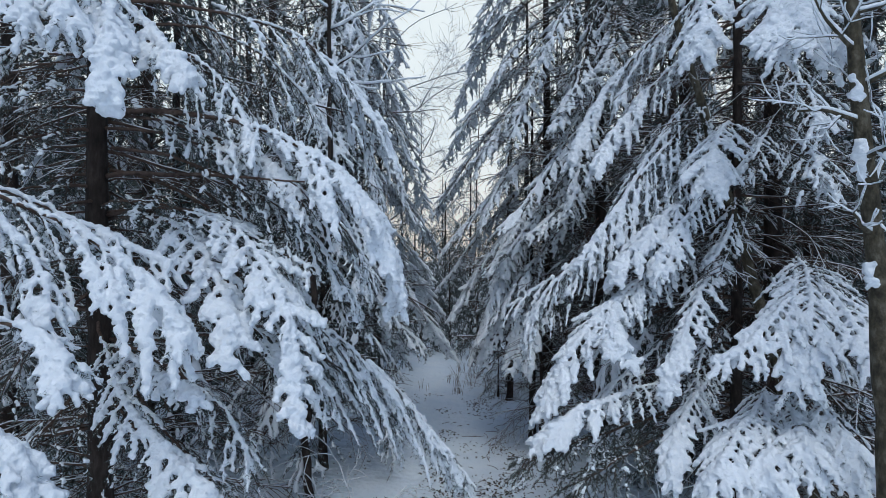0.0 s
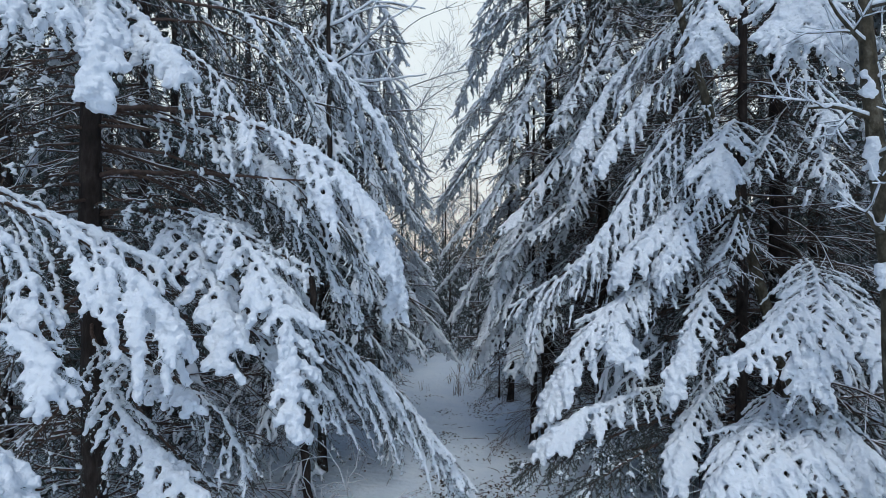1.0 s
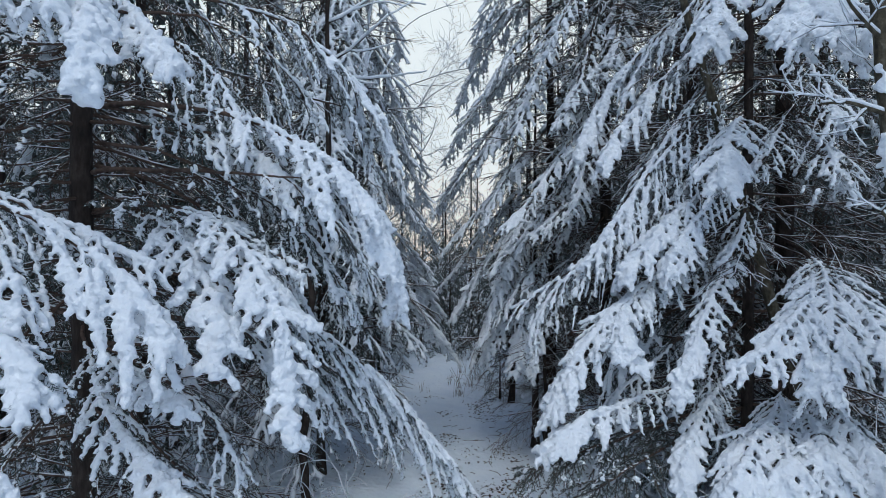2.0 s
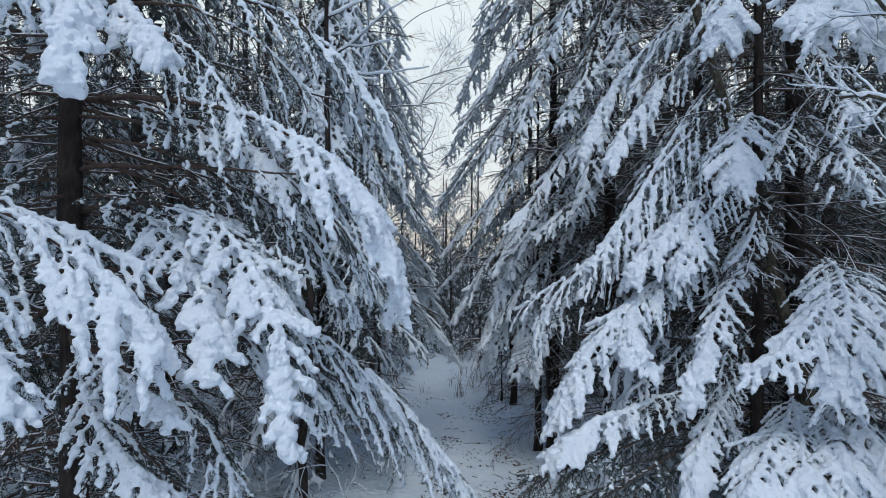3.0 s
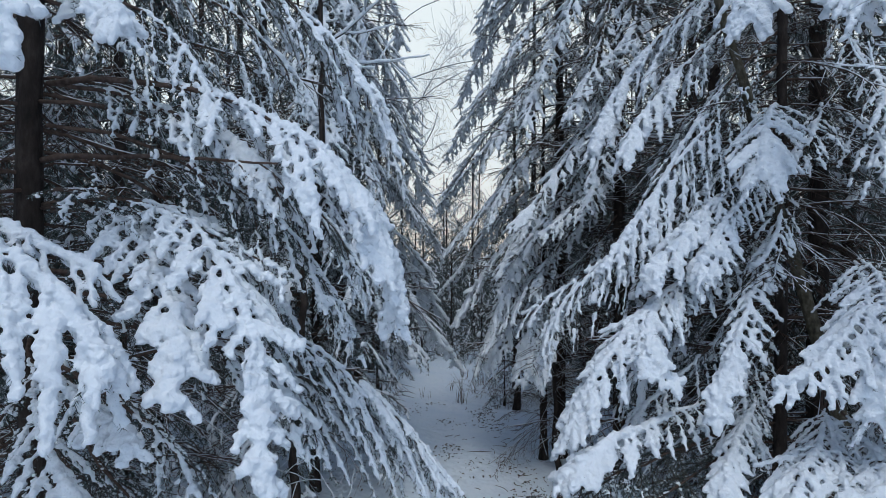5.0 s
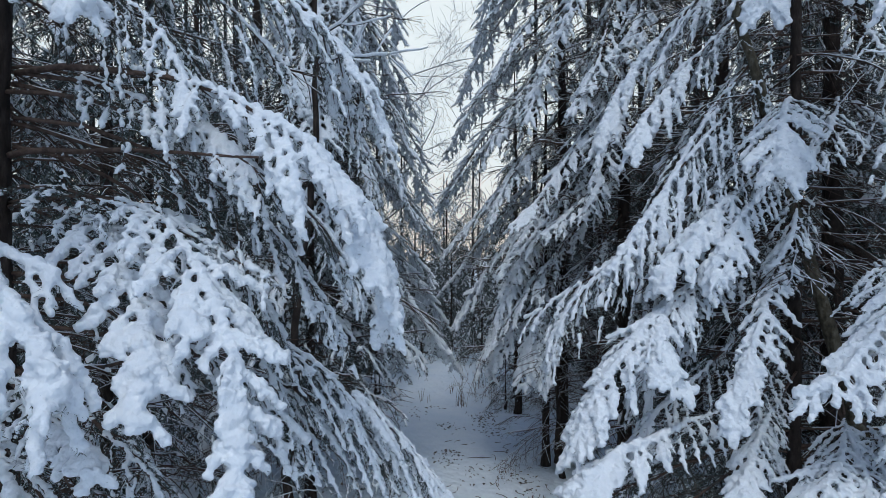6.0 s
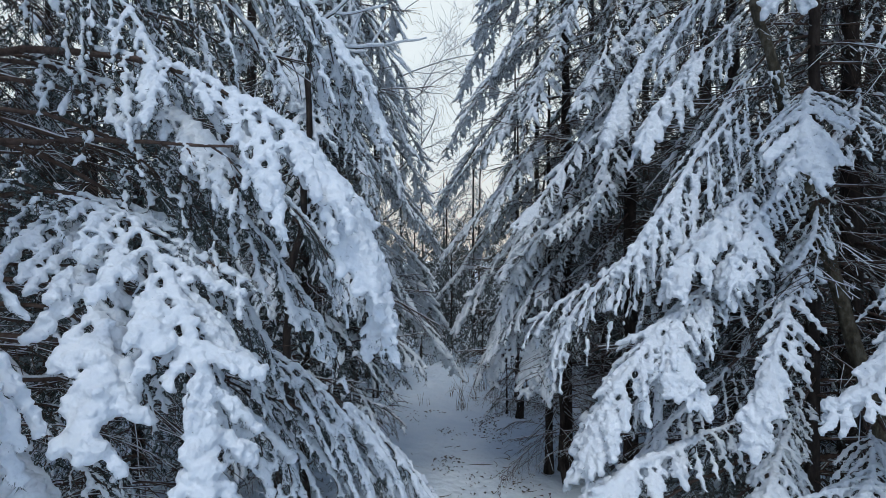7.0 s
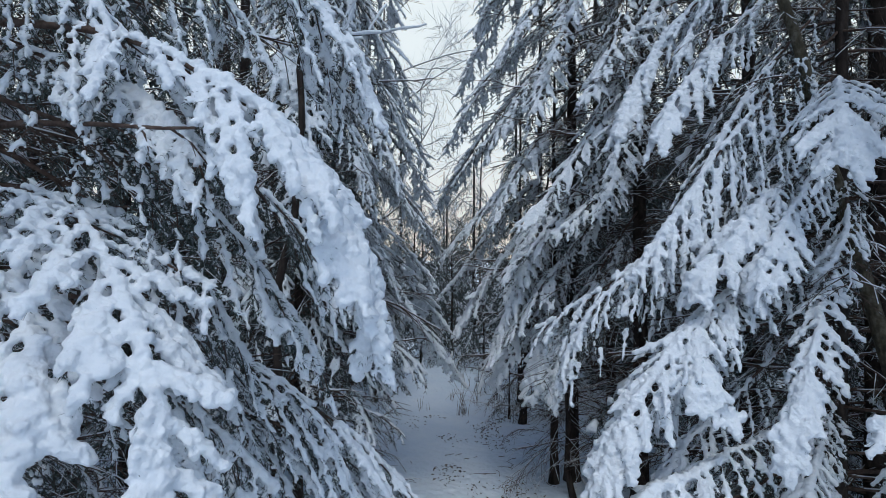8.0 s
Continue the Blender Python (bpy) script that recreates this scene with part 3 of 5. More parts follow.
limb(left_spruce, 30, (-2.99, 5.1, 5.23), (-3.2, 4.6, 5.13), (-3.41, 4.2, 4.77), spread=0.4, load=0.018, hang=0.5)
limb(left_spruce, 31, (-2.99, 5.1, 4.81), (-3.2, 4.6, 4.67), (-3.41, 4.2, 4.37), spread=0.4, load=0.018, hang=0.5)
limb(left_spruce, 32, (-2.99, 5.1, 5.67), (-3.11, 4.6, 5.48), (-3.29, 4.2, 5.14), spread=0.4, load=0.02, hang=0.5)

edge_spruce = thing("spruce", -4.6, 3.0, "spruce at the forest edge with sagging snowy boughs", "tree", "spruces along the path")
trunk_on(edge_spruce, 21, 12.0, 0.12)
clothe(edge_spruce, 22, 1.0, 11.5, 2.0, 13, 0.9, FAR, 4, (180, 130))
limb(edge_spruce, 33, (-3.53, 3.3, 4.37), (-2.4, 3.65, 3.99), (-1.51, 3.45, 3.27), spread=0.55, load=0.044, hang=0.8, step=0.16, pillow=1.15, voxel=0.0115, rough=0.010, finger=0.105, bare=-0.9, knobs=2)
limb(edge_spruce, 34, (-3.43, 3.2, 4.36), (-2.49, 3.3, 3.93), (-2.13, 3.15, 3.38), spread=0.34, load=0.029, hang=0.8, pillow=1.0, voxel=0.0115, rough=0.010, step=0.16, finger=0.105, bare=-0.9, knobs=2)
limb(edge_spruce, 35, (-3.27, 3.0, 3.69), (-2.17, 2.95, 3.39), (-1.82, 2.8, 3.12), spread=0.28, load=0.039, hang=0.5, pillow=1.15, voxel=0.0115, rough=0.010, step=0.16, finger=0.105, bare=-0.9, knobs=2)
limb(edge_spruce, 36, (-3.3, 2.9, 3.36), (-2.03, 2.6, 3.02), (-1.85, 2.5, 2.76), spread=0.25, load=0.041, pillow=1.15, hang=0.5, voxel=0.0115, rough=0.010, step=0.16, finger=0.105, bare=-0.9, knobs=2)
limb(edge_spruce, 37, (-3.64, 3.4, 4.49), (-2.6, 3.9, 4.06), (-1.79, 3.85, 3.66), spread=0.3, load=0.034, hang=0.9, pillow=1.1, voxel=0.012, step=0.16, finger=0.15, bare=-0.9)

right_spruce = thing("spruce", 3.97, 8.0, "tall spruce with heavily laden boughs sweeping down to the path", "tree", "spruces along the path")
trunk_on(right_spruce, 31, 14.0, 0.085)
clothe(right_spruce, 32, 1.0, 7.0, 2.2, 16, 0.6, THIN, 4)
clothe(right_spruce, 33, 0.8, 7.0, 2.4, 16, 0.8, NEAR, 4, (60, 110))
dead_wood(right_spruce, 35, 1.0, 9.0, 2.2, 0.45, 6, (70, 110))
clothe(right_spruce, 34, 7.5, 14.0, 2.8, 14.5, 0.9, FAR, 4)
limb(right_spruce, 38, (3.89, 8, 8.34), (2.95, 6.65, 6.68), (2.74, 6.3, 5.88), spread=0.42, load=0.051, hang=0.5, pillow=1.1, flat=0.75, step=0.135, finger=0.11, bare=-0.85, rough=0.010, knobs=2)
limb(right_spruce, 39, (3.97, 8, 5.54), (3.13, 6.7, 5.02), (2.83, 6.25, 4.42), spread=0.45, load=0.051, hang=0.5, pillow=1.1, flat=0.75, step=0.135, finger=0.11, bare=-0.85, rough=0.010, knobs=2)
limb(right_spruce, 40, (3.89, 8, 6.88), (2.74, 8.0, 5.9), (1.88, 7.4, 4.8), spread=0.42, load=0.047, hang=0.9, pillow=1.3, step=0.135, finger=0.11, bare=-0.85, rough=0.010, knobs=2)
limb(right_spruce, 41, (3.99, 8.2, 7.59), (2.61, 8.6, 6.41), (1.82, 8.4, 5.02), spread=0.42, load=0.043, hang=0.9, pillow=1.3, step=0.135, finger=0.11, bare=-0.85, rough=0.010, knobs=2)
limb(right_spruce, 42, (3.97, 8, 6.04), (2.67, 7.4, 4.95), (1.58, 7.1, 3.53), spread=0.55, load=0.035, hang=1.0, pillow=1.3, step=0.135, finger=0.11, bare=-0.85, rough=0.010, knobs=2)
limb(right_spruce, 43, (3.97, 8, 5.65), (2.43, 7.3, 4.3), (0.87, 7.8, 3.02), spread=0.55, load=0.034, hang=0.9, rough=0.010, finger=0.11)
limb(right_spruce, 44, (3.97, 8, 4.88), (2.63, 7.0, 4.18), (1.91, 6.7, 3.5), spread=0.42, load=0.052, pillow=1.3, step=0.135, finger=0.11, bare=-0.85, rough=0.010, knobs=2)
limb(right_spruce, 45, (3.97, 8, 4.88), (2.78, 6.8, 4.07), (2.39, 6.6, 3.43), spread=0.3, load=0.047, pillow=1.3, step=0.135, finger=0.11, bare=-0.85, rough=0.010, knobs=2)
limb(right_spruce, 46, (3.97, 8, 4.12), (2.0, 6.7, 3.23), (0.99, 6.2, 1.96), spread=0.45, load=0.043, hang=0.5, pillow=1.25, flat=0.75, rough=0.010, step=0.135, finger=0.11, bare=-0.85, knobs=2)
limb(right_spruce, 47, (3.97, 8, 3.88), (2.1, 6.7, 3.23), (2.06, 6.2, 2.58), spread=0.34, load=0.043, hang=0.5, pillow=1.25, flat=0.75, rough=0.010, step=0.135, finger=0.11, bare=-0.85, knobs=2)
limb(right_spruce, 48, (4.04, 8, 3.88), (2.82, 6.5, 3.31), (2.24, 6.0, 2.29), spread=0.28, load=0.043, hang=0.5, pillow=1.25, flat=0.75, rough=0.010, step=0.135, finger=0.11, bare=-0.85, knobs=2)
limb(right_spruce, 49, (4.04, 8, 2.42), (2.57, 6.2, 2.05), (2.23, 5.75, 1.47), spread=0.24, load=0.043, hang=0.5, pillow=1.25, flat=0.75, rough=0.010, step=0.135, finger=0.11, bare=-0.85, knobs=2)
limb(right_spruce, 50, (3.97, 8, 2.27), (1.9, 6.35, 2.22), (0.93, 6.0, 1.8), spread=0.36, load=0.043, hang=0.5, pillow=1.25, flat=0.75, rough=0.010, step=0.135, finger=0.11, bare=-0.85, knobs=2)
limb(right_spruce, 51, (3.79, 7.8, 1.93), (1.79, 6.3, 1.84), (0.77, 5.9, 1.68), spread=0.6, load=0.01, hang=0.5, needles=260, bare=0.1, voxel=0.014, rough=0.010, finger=0.11)
limb(right_spruce, 52, (3.79, 7.8, 1.71), (1.97, 6.1, 1.7), (1.26, 5.8, 1.35), spread=0.55, load=0.01, hang=0.4, needles=260, bare=0.1, voxel=0.014, rough=0.010, finger=0.11)
limb(right_spruce, 53, (3.97, 8, 6.42), (2.89, 7.6, 5.34), (2.05, 7.2, 4.08), spread=0.45, load=0.036, hang=0.9, rough=0.010, finger=0.11)
limb(right_spruce, 54, (3.97, 8, 5.27), (2.92, 7.3, 4.58), (2.33, 7.0, 3.81), spread=0.4, load=0.038, rough=0.010, finger=0.11)
limb(right_spruce, 55, (3.97, 8, 4.5), (1.96, 7.4, 3.81), (1.02, 7.3, 2.68), spread=0.5, load=0.036, hang=0.9, rough=0.010, finger=0.11)
limb(right_spruce, 56, (3.99, 8.2, 7.28), (3.08, 8.3, 6.84), (2.41, 8.2, 5.78), spread=0.45, load=0.038, hang=0.9, rough=0.010, finger=0.11)
limb(right_spruce, 57, (3.97, 8, 3.96), (2.74, 7.2, 3.53), (1.83, 6.9, 2.61), spread=0.45, load=0.036, rough=0.010, finger=0.11)
limb(right_spruce, 58, (3.97, 8, 3.35), (2.53, 7.2, 2.56), (1.7, 6.9, 1.82), spread=0.45, load=0.03, rough=0.010, finger=0.11)
limb(right_spruce, 59, (3.97, 8, 2.88), (3.07, 7, 2.46), (3.07, 6.7, 1.75), spread=0.4, load=0.03, rough=0.010, finger=0.11)
limb(right_spruce, 60, (3.97, 8, 4.65), (3.5, 7.2, 4.08), (3.09, 6.9, 3.61), spread=0.35, load=0.036, rough=0.010, finger=0.11)

dark_spruce = thing("spruce", 4.78, 8.5, "dark-trunked spruce, lower boughs spread like snowy fans", "tree", "spruces along the path")
trunk_on(dark_spruce, 41, 14.0, 0.15)
clothe(dark_spruce, 42, 1.0, 7.0, 2.2, 16, 0.55, THIN, 4)
clothe(dark_spruce, 43, 0.8, 3.4, 2.2, 16, 0.7, NEAR, 4, (60, 120))
dead_wood(dark_spruce, 45, 1.0, 9.0, 2.2, 0.45, 6, (70, 110))
clothe(dark_spruce, 44, 7.5, 14.0, 2.8, 14.5, 0.9, FAR, 4)
limb(dark_spruce, 61, (4.8, 8.5, 8.55), (3.29, 5.7, 6.27), (3.6, 5.35, 5.58), spread=0.5, load=0.051, hang=0.5, pillow=1.1, flat=0.75, step=0.135, finger=0.11, bare=-0.85, rough=0.010, knobs=2)
limb(dark_spruce, 62, (4.8, 8.5, 8.55), (3.24, 5.8, 6.31), (3.12, 5.5, 5.76), spread=0.35, load=0.051, hang=0.5, pillow=1.1, flat=0.75, step=0.135, finger=0.11, bare=-0.85, rough=0.010, knobs=2)
limb(dark_spruce, 63, (4.8, 8.5, 5.77), (3.92, 7.2, 5.19), (3.49, 6.9, 4.67), spread=0.4, load=0.03, rough=0.010, finger=0.11)
limb(dark_spruce, 64, (4.8, 8.5, 5.77), (4.35, 7.0, 5.05), (4.32, 6.7, 4.55), spread=0.5, load=0.038, rough=0.010, finger=0.11)
limb(dark_spruce, 65, (4.8, 8.5, 6.91), (4.35, 7.0, 5.76), (4.29, 6.7, 5.16), spread=0.45, load=0.034, rough=0.010, finger=0.11)
limb(dark_spruce, 66, (4.8, 8.5, 3.89), (3.61, 6.1, 3.45), (2.57, 5.6, 2.7), spread=0.45, load=0.040, first=0.3, hang=0.5, pillow=1.25, flat=0.75, rough=0.010, step=0.135, finger=0.11, bare=-0.85, knobs=2)
limb(dark_spruce, 67, (4.8, 8.5, 3.89), (3.73, 6.0, 3.46), (3.17, 5.35, 2.49), spread=0.5, load=0.040, first=0.3, hang=0.5, pillow=1.25, flat=0.75, rough=0.010, step=0.135, finger=0.11, bare=-0.85, knobs=2)
limb(dark_spruce, 68, (4.8, 8.5, 3.89), (3.87, 5.95, 3.41), (3.93, 5.3, 2.74), spread=0.5, load=0.040, first=0.3, hang=0.5, pillow=1.25, flat=0.75, rough=0.010, step=0.135, finger=0.11, bare=-0.85, knobs=2)
limb(dark_spruce, 69, (4.8, 8.5, 2.17), (3.04, 5.8, 2.11), (2.35, 5.3, 1.56), spread=0.4, load=0.040, first=0.3, hang=0.5, pillow=1.25, flat=0.75, rough=0.010, step=0.135, finger=0.11, bare=-0.85, knobs=2)
limb(dark_spruce, 70, (4.8, 8.5, 2.17), (3.13, 5.75, 2.09), (2.93, 5.2, 1.48), spread=0.4, load=0.040, first=0.3, hang=0.5, pillow=1.25, flat=0.75, rough=0.010, step=0.135, finger=0.11, bare=-0.85, knobs=2)
limb(dark_spruce, 71, (4.8, 8.5, 2.17), (3.4, 5.75, 2.12), (3.34, 5.3, 1.77), spread=0.4, load=0.040, first=0.3, hang=0.5, pillow=1.25, flat=0.75, rough=0.010, step=0.135, finger=0.11, bare=-0.85, knobs=2)
limb(dark_spruce, 72, (4.8, 8.5, 2.17), (3.71, 5.8, 2.24), (3.87, 5.4, 1.68), spread=0.45, load=0.040, first=0.3, rough=0.010, pillow=1.25, step=0.135, finger=0.11, bare=-0.85, knobs=2)

tall_spruce = thing("spruce", 2.97, 11.0, "slender tall spruce with long drooping snowy boughs", "tree", "spruces along the path")
trunk_on(tall_spruce, 51, 16.0, 0.12)
clothe(tall_spruce, 52, 1.0, 8.5, 2.0, 18, 0.6, THIN, 4)
dead_wood(tall_spruce, 55, 1.0, 10.0, 2.0, 0.5, 5)
clothe(tall_spruce, 54, 8.5, 16.0, 2.6, 16.5, 0.9, FAR, 4)
limb(tall_spruce, 73, (2.97, 11, 7.93), (2.24, 10.3, 5.89), (0.9, 9.8, 4.09), spread=0.5, load=0.035, voxel=0.021, rough=0.008, knobs=0, finger=0.11, needles=80, nlen=0.045, nwid=0.0042, step=0.145, hang=0.45, flat=0.78, bare=-0.7)
limb(tall_spruce, 74, (2.97, 11, 9.1), (2.41, 10.2, 6.95), (1.79, 10, 5.83), spread=0.5, load=0.034, voxel=0.021, rough=0.008, knobs=0, finger=0.11, needles=80, nlen=0.045, nwid=0.0042, step=0.145, hang=0.45, flat=0.78, bare=-0.7)
limb(tall_spruce, 75, (2.97, 11, 6.35), (1.78, 10.5, 4.52), (0.77, 10.5, 3.41), spread=0.5, load=0.035, voxel=0.021, rough=0.008, knobs=0, finger=0.11, needles=80, nlen=0.045, nwid=0.0042, step=0.145, hang=0.45, flat=0.78, bare=-0.7)
limb(tall_spruce, 76, (2.97, 11, 4.97), (1.59, 10.6, 3.5), (0.63, 10.8, 2.15), spread=0.55, load=0.035, voxel=0.021, rough=0.008, knobs=0, finger=0.11, needles=80, nlen=0.045, nwid=0.0042, step=0.145, hang=0.45, flat=0.78, bare=-0.7)
limb(tall_spruce, 77, (2.97, 11, 4.44), (1.96, 10.4, 3.01), (1.43, 10.2, 1.65), spread=0.5, load=0.034, voxel=0.021, rough=0.008, knobs=0, finger=0.11, needles=80, nlen=0.045, nwid=0.0042, step=0.145, hang=0.45, flat=0.78, bare=-0.7)
limb(tall_spruce, 78, (2.97, 11, 9.1), (2.16, 10.4, 8.01), (1.73, 10.2, 7.05), spread=0.5, load=0.034, voxel=0.021, rough=0.008, knobs=0, finger=0.11, needles=80, nlen=0.045, nwid=0.0042, step=0.145, hang=0.45, flat=0.78, bare=-0.7)
limb(tall_spruce, 79, (2.97, 11, 7.41), (2.46, 10, 5.83), (2.09, 9.6, 4.36), spread=0.5, load=0.032, voxel=0.021, rough=0.008, knobs=0, finger=0.11, needles=80, nlen=0.045, nwid=0.0042, step=0.145, hang=0.45, flat=0.78, bare=-0.7)
limb(tall_spruce, 80, (2.97, 11, 5.82), (2.22, 10.2, 4.69), (1.39, 9.9, 4.0), spread=0.5, load=0.034, voxel=0.021, rough=0.008, knobs=0, finger=0.11, needles=80, nlen=0.045, nwid=0.0042, step=0.145, hang=0.45, flat=0.78, bare=-0.7)
limb(tall_spruce, 81, (2.97, 11, 9.52), (3.0, 10.2, 7.83), (2.65, 10, 6.6), spread=0.5, load=0.029, voxel=0.021, rough=0.008, knobs=0, finger=0.11, needles=80, nlen=0.045, nwid=0.0042, step=0.145, hang=0.45, flat=0.78, bare=-0.7)

path_spruce = thing("spruce", -2.08, 10.2, "slim spruce whose snowy boughs reach over the path", "tree", "spruces along the path")
trunk_on(path_spruce, 61, 12.0, 0.075)
clothe(path_spruce, 62, 0.8, 2.4, 1.8, 12, 0.6, THIN, 4)
dead_wood(path_spruce, 65, 1.0, 9.0, 2.0, 0.45, 6)
clothe(path_spruce, 63, 1.5, 8.0, 2.1, 12, 0.5, NEAR, 6)
crown(path_spruce, 64, "far", 8.0, 12.0, 2.2, 0.6, 5)
limb(path_spruce, 82, (-2.2, 10.2, 8.12), (-1.47, 10.6, 7.68), (-0.73, 11, 6.14), spread=0.6, load=0.034, voxel=0.021, rough=0.008, knobs=0, finger=0.11, needles=80, nlen=0.045, nwid=0.0042, step=0.145, hang=0.65, flat=0.78, bare=-0.7)
limb(path_spruce, 83, (-2.2, 10.2, 7.34), (-1.34, 10.4, 6.71), (-0.52, 11, 5.29), spread=0.6, load=0.034, voxel=0.021, rough=0.008, knobs=0, finger=0.11, needles=80, nlen=0.045, nwid=0.0042, step=0.145, hang=0.65, flat=0.78, bare=-0.7)
limb(path_spruce, 84, (-2.2, 10.2, 6.46), (-1.29, 10, 5.92), (-0.62, 10, 4.67), spread=0.55, load=0.034, voxel=0.021, rough=0.008, knobs=0, finger=0.11, needles=80, nlen=0.045, nwid=0.0042, step=0.145, hang=0.65, flat=0.78, bare=-0.7)
limb(path_spruce, 85, (-2.15, 10.2, 5.57), (-1.14, 10.4, 5.21), (-0.34, 11, 4.02), spread=0.55, load=0.034, voxel=0.021, rough=0.008, knobs=0, finger=0.11, needles=80, nlen=0.045, nwid=0.0042, step=0.145, hang=0.45, flat=0.78, bare=-0.7)
limb(path_spruce, 86, (-2.15, 10.2, 4.89), (-1.1, 11, 4.23), (-0.16, 11.6, 3.14), spread=0.5, load=0.029, voxel=0.021, rough=0.008, knobs=0, finger=0.11, needles=80, nlen=0.045, nwid=0.0042, step=0.145, hang=0.45, flat=0.78, bare=-0.7)
limb(path_spruce, 87, (-2.15, 10.2, 4.2), (-0.98, 10.8, 3.19), (0.22, 11.8, 1.6), spread=0.5, load=0.044, voxel=0.021, rough=0.008, knobs=0, finger=0.11, needles=80, nlen=0.045, nwid=0.0042, step=0.145, pillow=1.3, hang=0.45, flat=0.78, bare=-0.7)
limb(path_spruce, 88, (-2.15, 10.2, 3.91), (-1.39, 10.8, 2.88), (-0.74, 12, 1.39), spread=0.55, load=0.029, voxel=0.021, rough=0.008, knobs=0, finger=0.11, needles=80, nlen=0.045, nwid=0.0042, step=0.145, hang=0.45, flat=0.78, bare=-0.7)
limb(path_spruce, 89, (-2.15, 10.2, 5.18), (-1.45, 9.2, 4.34), (-1.22, 8.8, 3.13), spread=0.55, load=0.034, voxel=0.021, rough=0.008, knobs=0, finger=0.11, needles=80, nlen=0.045, nwid=0.0042, step=0.145, hang=0.45, flat=0.78, bare=-0.7)
limb(path_spruce, 90, (-2.15, 10.2, 6.95), (-1.76, 9.0, 5.88), (-1.5, 8.5, 4.71), spread=0.55, load=0.034, voxel=0.021, rough=0.008, knobs=0, finger=0.11, needles=80, nlen=0.045, nwid=0.0042, step=0.145, hang=0.45, flat=0.78, bare=-0.7)
limb(path_spruce, 91, (-2.05, 10.2, 4.3), (-1.52, 11, 4.76), (-1.07, 11.8, 5.29), spread=0.3, load=0.03, hang=-0.1, needles=10, flat=0.5)
limb(path_spruce, 92, (-2.15, 10.2, 7.93), (-1.66, 9.4, 7.24), (-1.25, 9.0, 5.97), spread=0.5, load=0.034, voxel=0.021, rough=0.008, knobs=0, finger=0.11, needles=80, nlen=0.045, nwid=0.0042, step=0.145, hang=0.65, flat=0.78, bare=-0.7)
limb(path_spruce, 93, (-2.15, 10.2, 4.69), (-1.36, 9.8, 3.81), (-0.89, 9.8, 2.49), spread=0.5, load=0.034, voxel=0.021, rough=0.008, knobs=0, finger=0.11, needles=80, nlen=0.045, nwid=0.0042, step=0.145, hang=0.65, flat=0.78, bare=-0.7)
limb(path_spruce, 94, (-2.15, 10.2, 7.54), (-1.31, 11, 7.51), (-0.52, 11.8, 6.08), spread=0.6, load=0.034, voxel=0.021, rough=0.008, knobs=0, finger=0.11, needles=80, nlen=0.045, nwid=0.0042, step=0.145, hang=0.65, flat=0.78, bare=-0.7)
limb(path_spruce, 95, (-2.15, 10.2, 6.16), (-1.1, 11, 5.82), (-0.3, 12, 4.62), spread=0.55, load=0.034, voxel=0.021, rough=0.008, knobs=0, finger=0.11, needles=80, nlen=0.045, nwid=0.0042, step=0.145, hang=0.45, flat=0.78, bare=-0.7)
limb(path_spruce, 96, (-2.15, 10.2, 8.71), (-1.39, 10.8, 8.48), (-0.79, 11.4, 7.43), spread=0.6, load=0.034, voxel=0.021, rough=0.008, knobs=0, finger=0.11, needles=80, nlen=0.045, nwid=0.0042, step=0.145, hang=0.65, flat=0.78, bare=-0.7)
limb(path_spruce, 97, (-2.15, 10.2, 4.59), (-1.04, 11.5, 3.81), (0.01, 12.4, 2.38), spread=0.55, load=0.044, voxel=0.021, rough=0.008, knobs=0, finger=0.11, needles=80, nlen=0.045, nwid=0.0042, step=0.145, pillow=1.3, hang=0.45, flat=0.78, bare=-0.7)
limb(path_spruce, 98, (-2.2, 10.2, 8.91), (-1.61, 9.6, 7.87), (-1.21, 9.4, 6.61), spread=0.55, load=0.034, voxel=0.021, rough=0.008, knobs=0, finger=0.11, needles=80, nlen=0.045, nwid=0.0042, step=0.145, hang=0.65, flat=0.78, bare=-0.7)
limb(path_spruce, 99, (-2.2, 10.2, 7.73), (-1.94, 9.0, 6.66), (-1.87, 8.7, 5.48), spread=0.5, load=0.034, voxel=0.021, rough=0.008, knobs=0, finger=0.11, needles=80, nlen=0.045, nwid=0.0042, step=0.145, hang=0.65, flat=0.78, bare=-0.7)
limb(path_spruce, 100, (-2.2, 10.2, 6.55), (-1.42, 9.6, 5.65), (-0.95, 9.5, 4.45), spread=0.55, load=0.034, voxel=0.021, rough=0.008, knobs=0, finger=0.11, needles=80, nlen=0.045, nwid=0.0042, step=0.145, hang=0.65, flat=0.78, bare=-0.7)
limb(path_spruce, 101, (-2.2, 10.2, 5.77), (-1.72, 9.2, 4.78), (-1.57, 8.9, 3.64), spread=0.5, load=0.034, voxel=0.021, rough=0.008, knobs=0, finger=0.11, needles=80, nlen=0.045, nwid=0.0042, step=0.145, hang=0.65, flat=0.78, bare=-0.7)
limb(path_spruce, 102, (-2.2, 10.2, 4.89), (-1.24, 10.4, 4.11), (-0.51, 10.8, 2.77), spread=0.55, load=0.034, voxel=0.021, rough=0.008, knobs=0, finger=0.11, needles=80, nlen=0.045, nwid=0.0042, step=0.145, hang=0.65, flat=0.78, bare=-0.7)
limb(path_spruce, 103, (-2.15, 10.2, 6.85), (-1.15, 11.5, 6.57), (-0.31, 12.5, 5.25), spread=0.5, load=0.034, voxel=0.021, rough=0.008, knobs=0, finger=0.11, needles=80, nlen=0.045, nwid=0.0042, step=0.145, hang=0.45, flat=0.78, bare=-0.7)
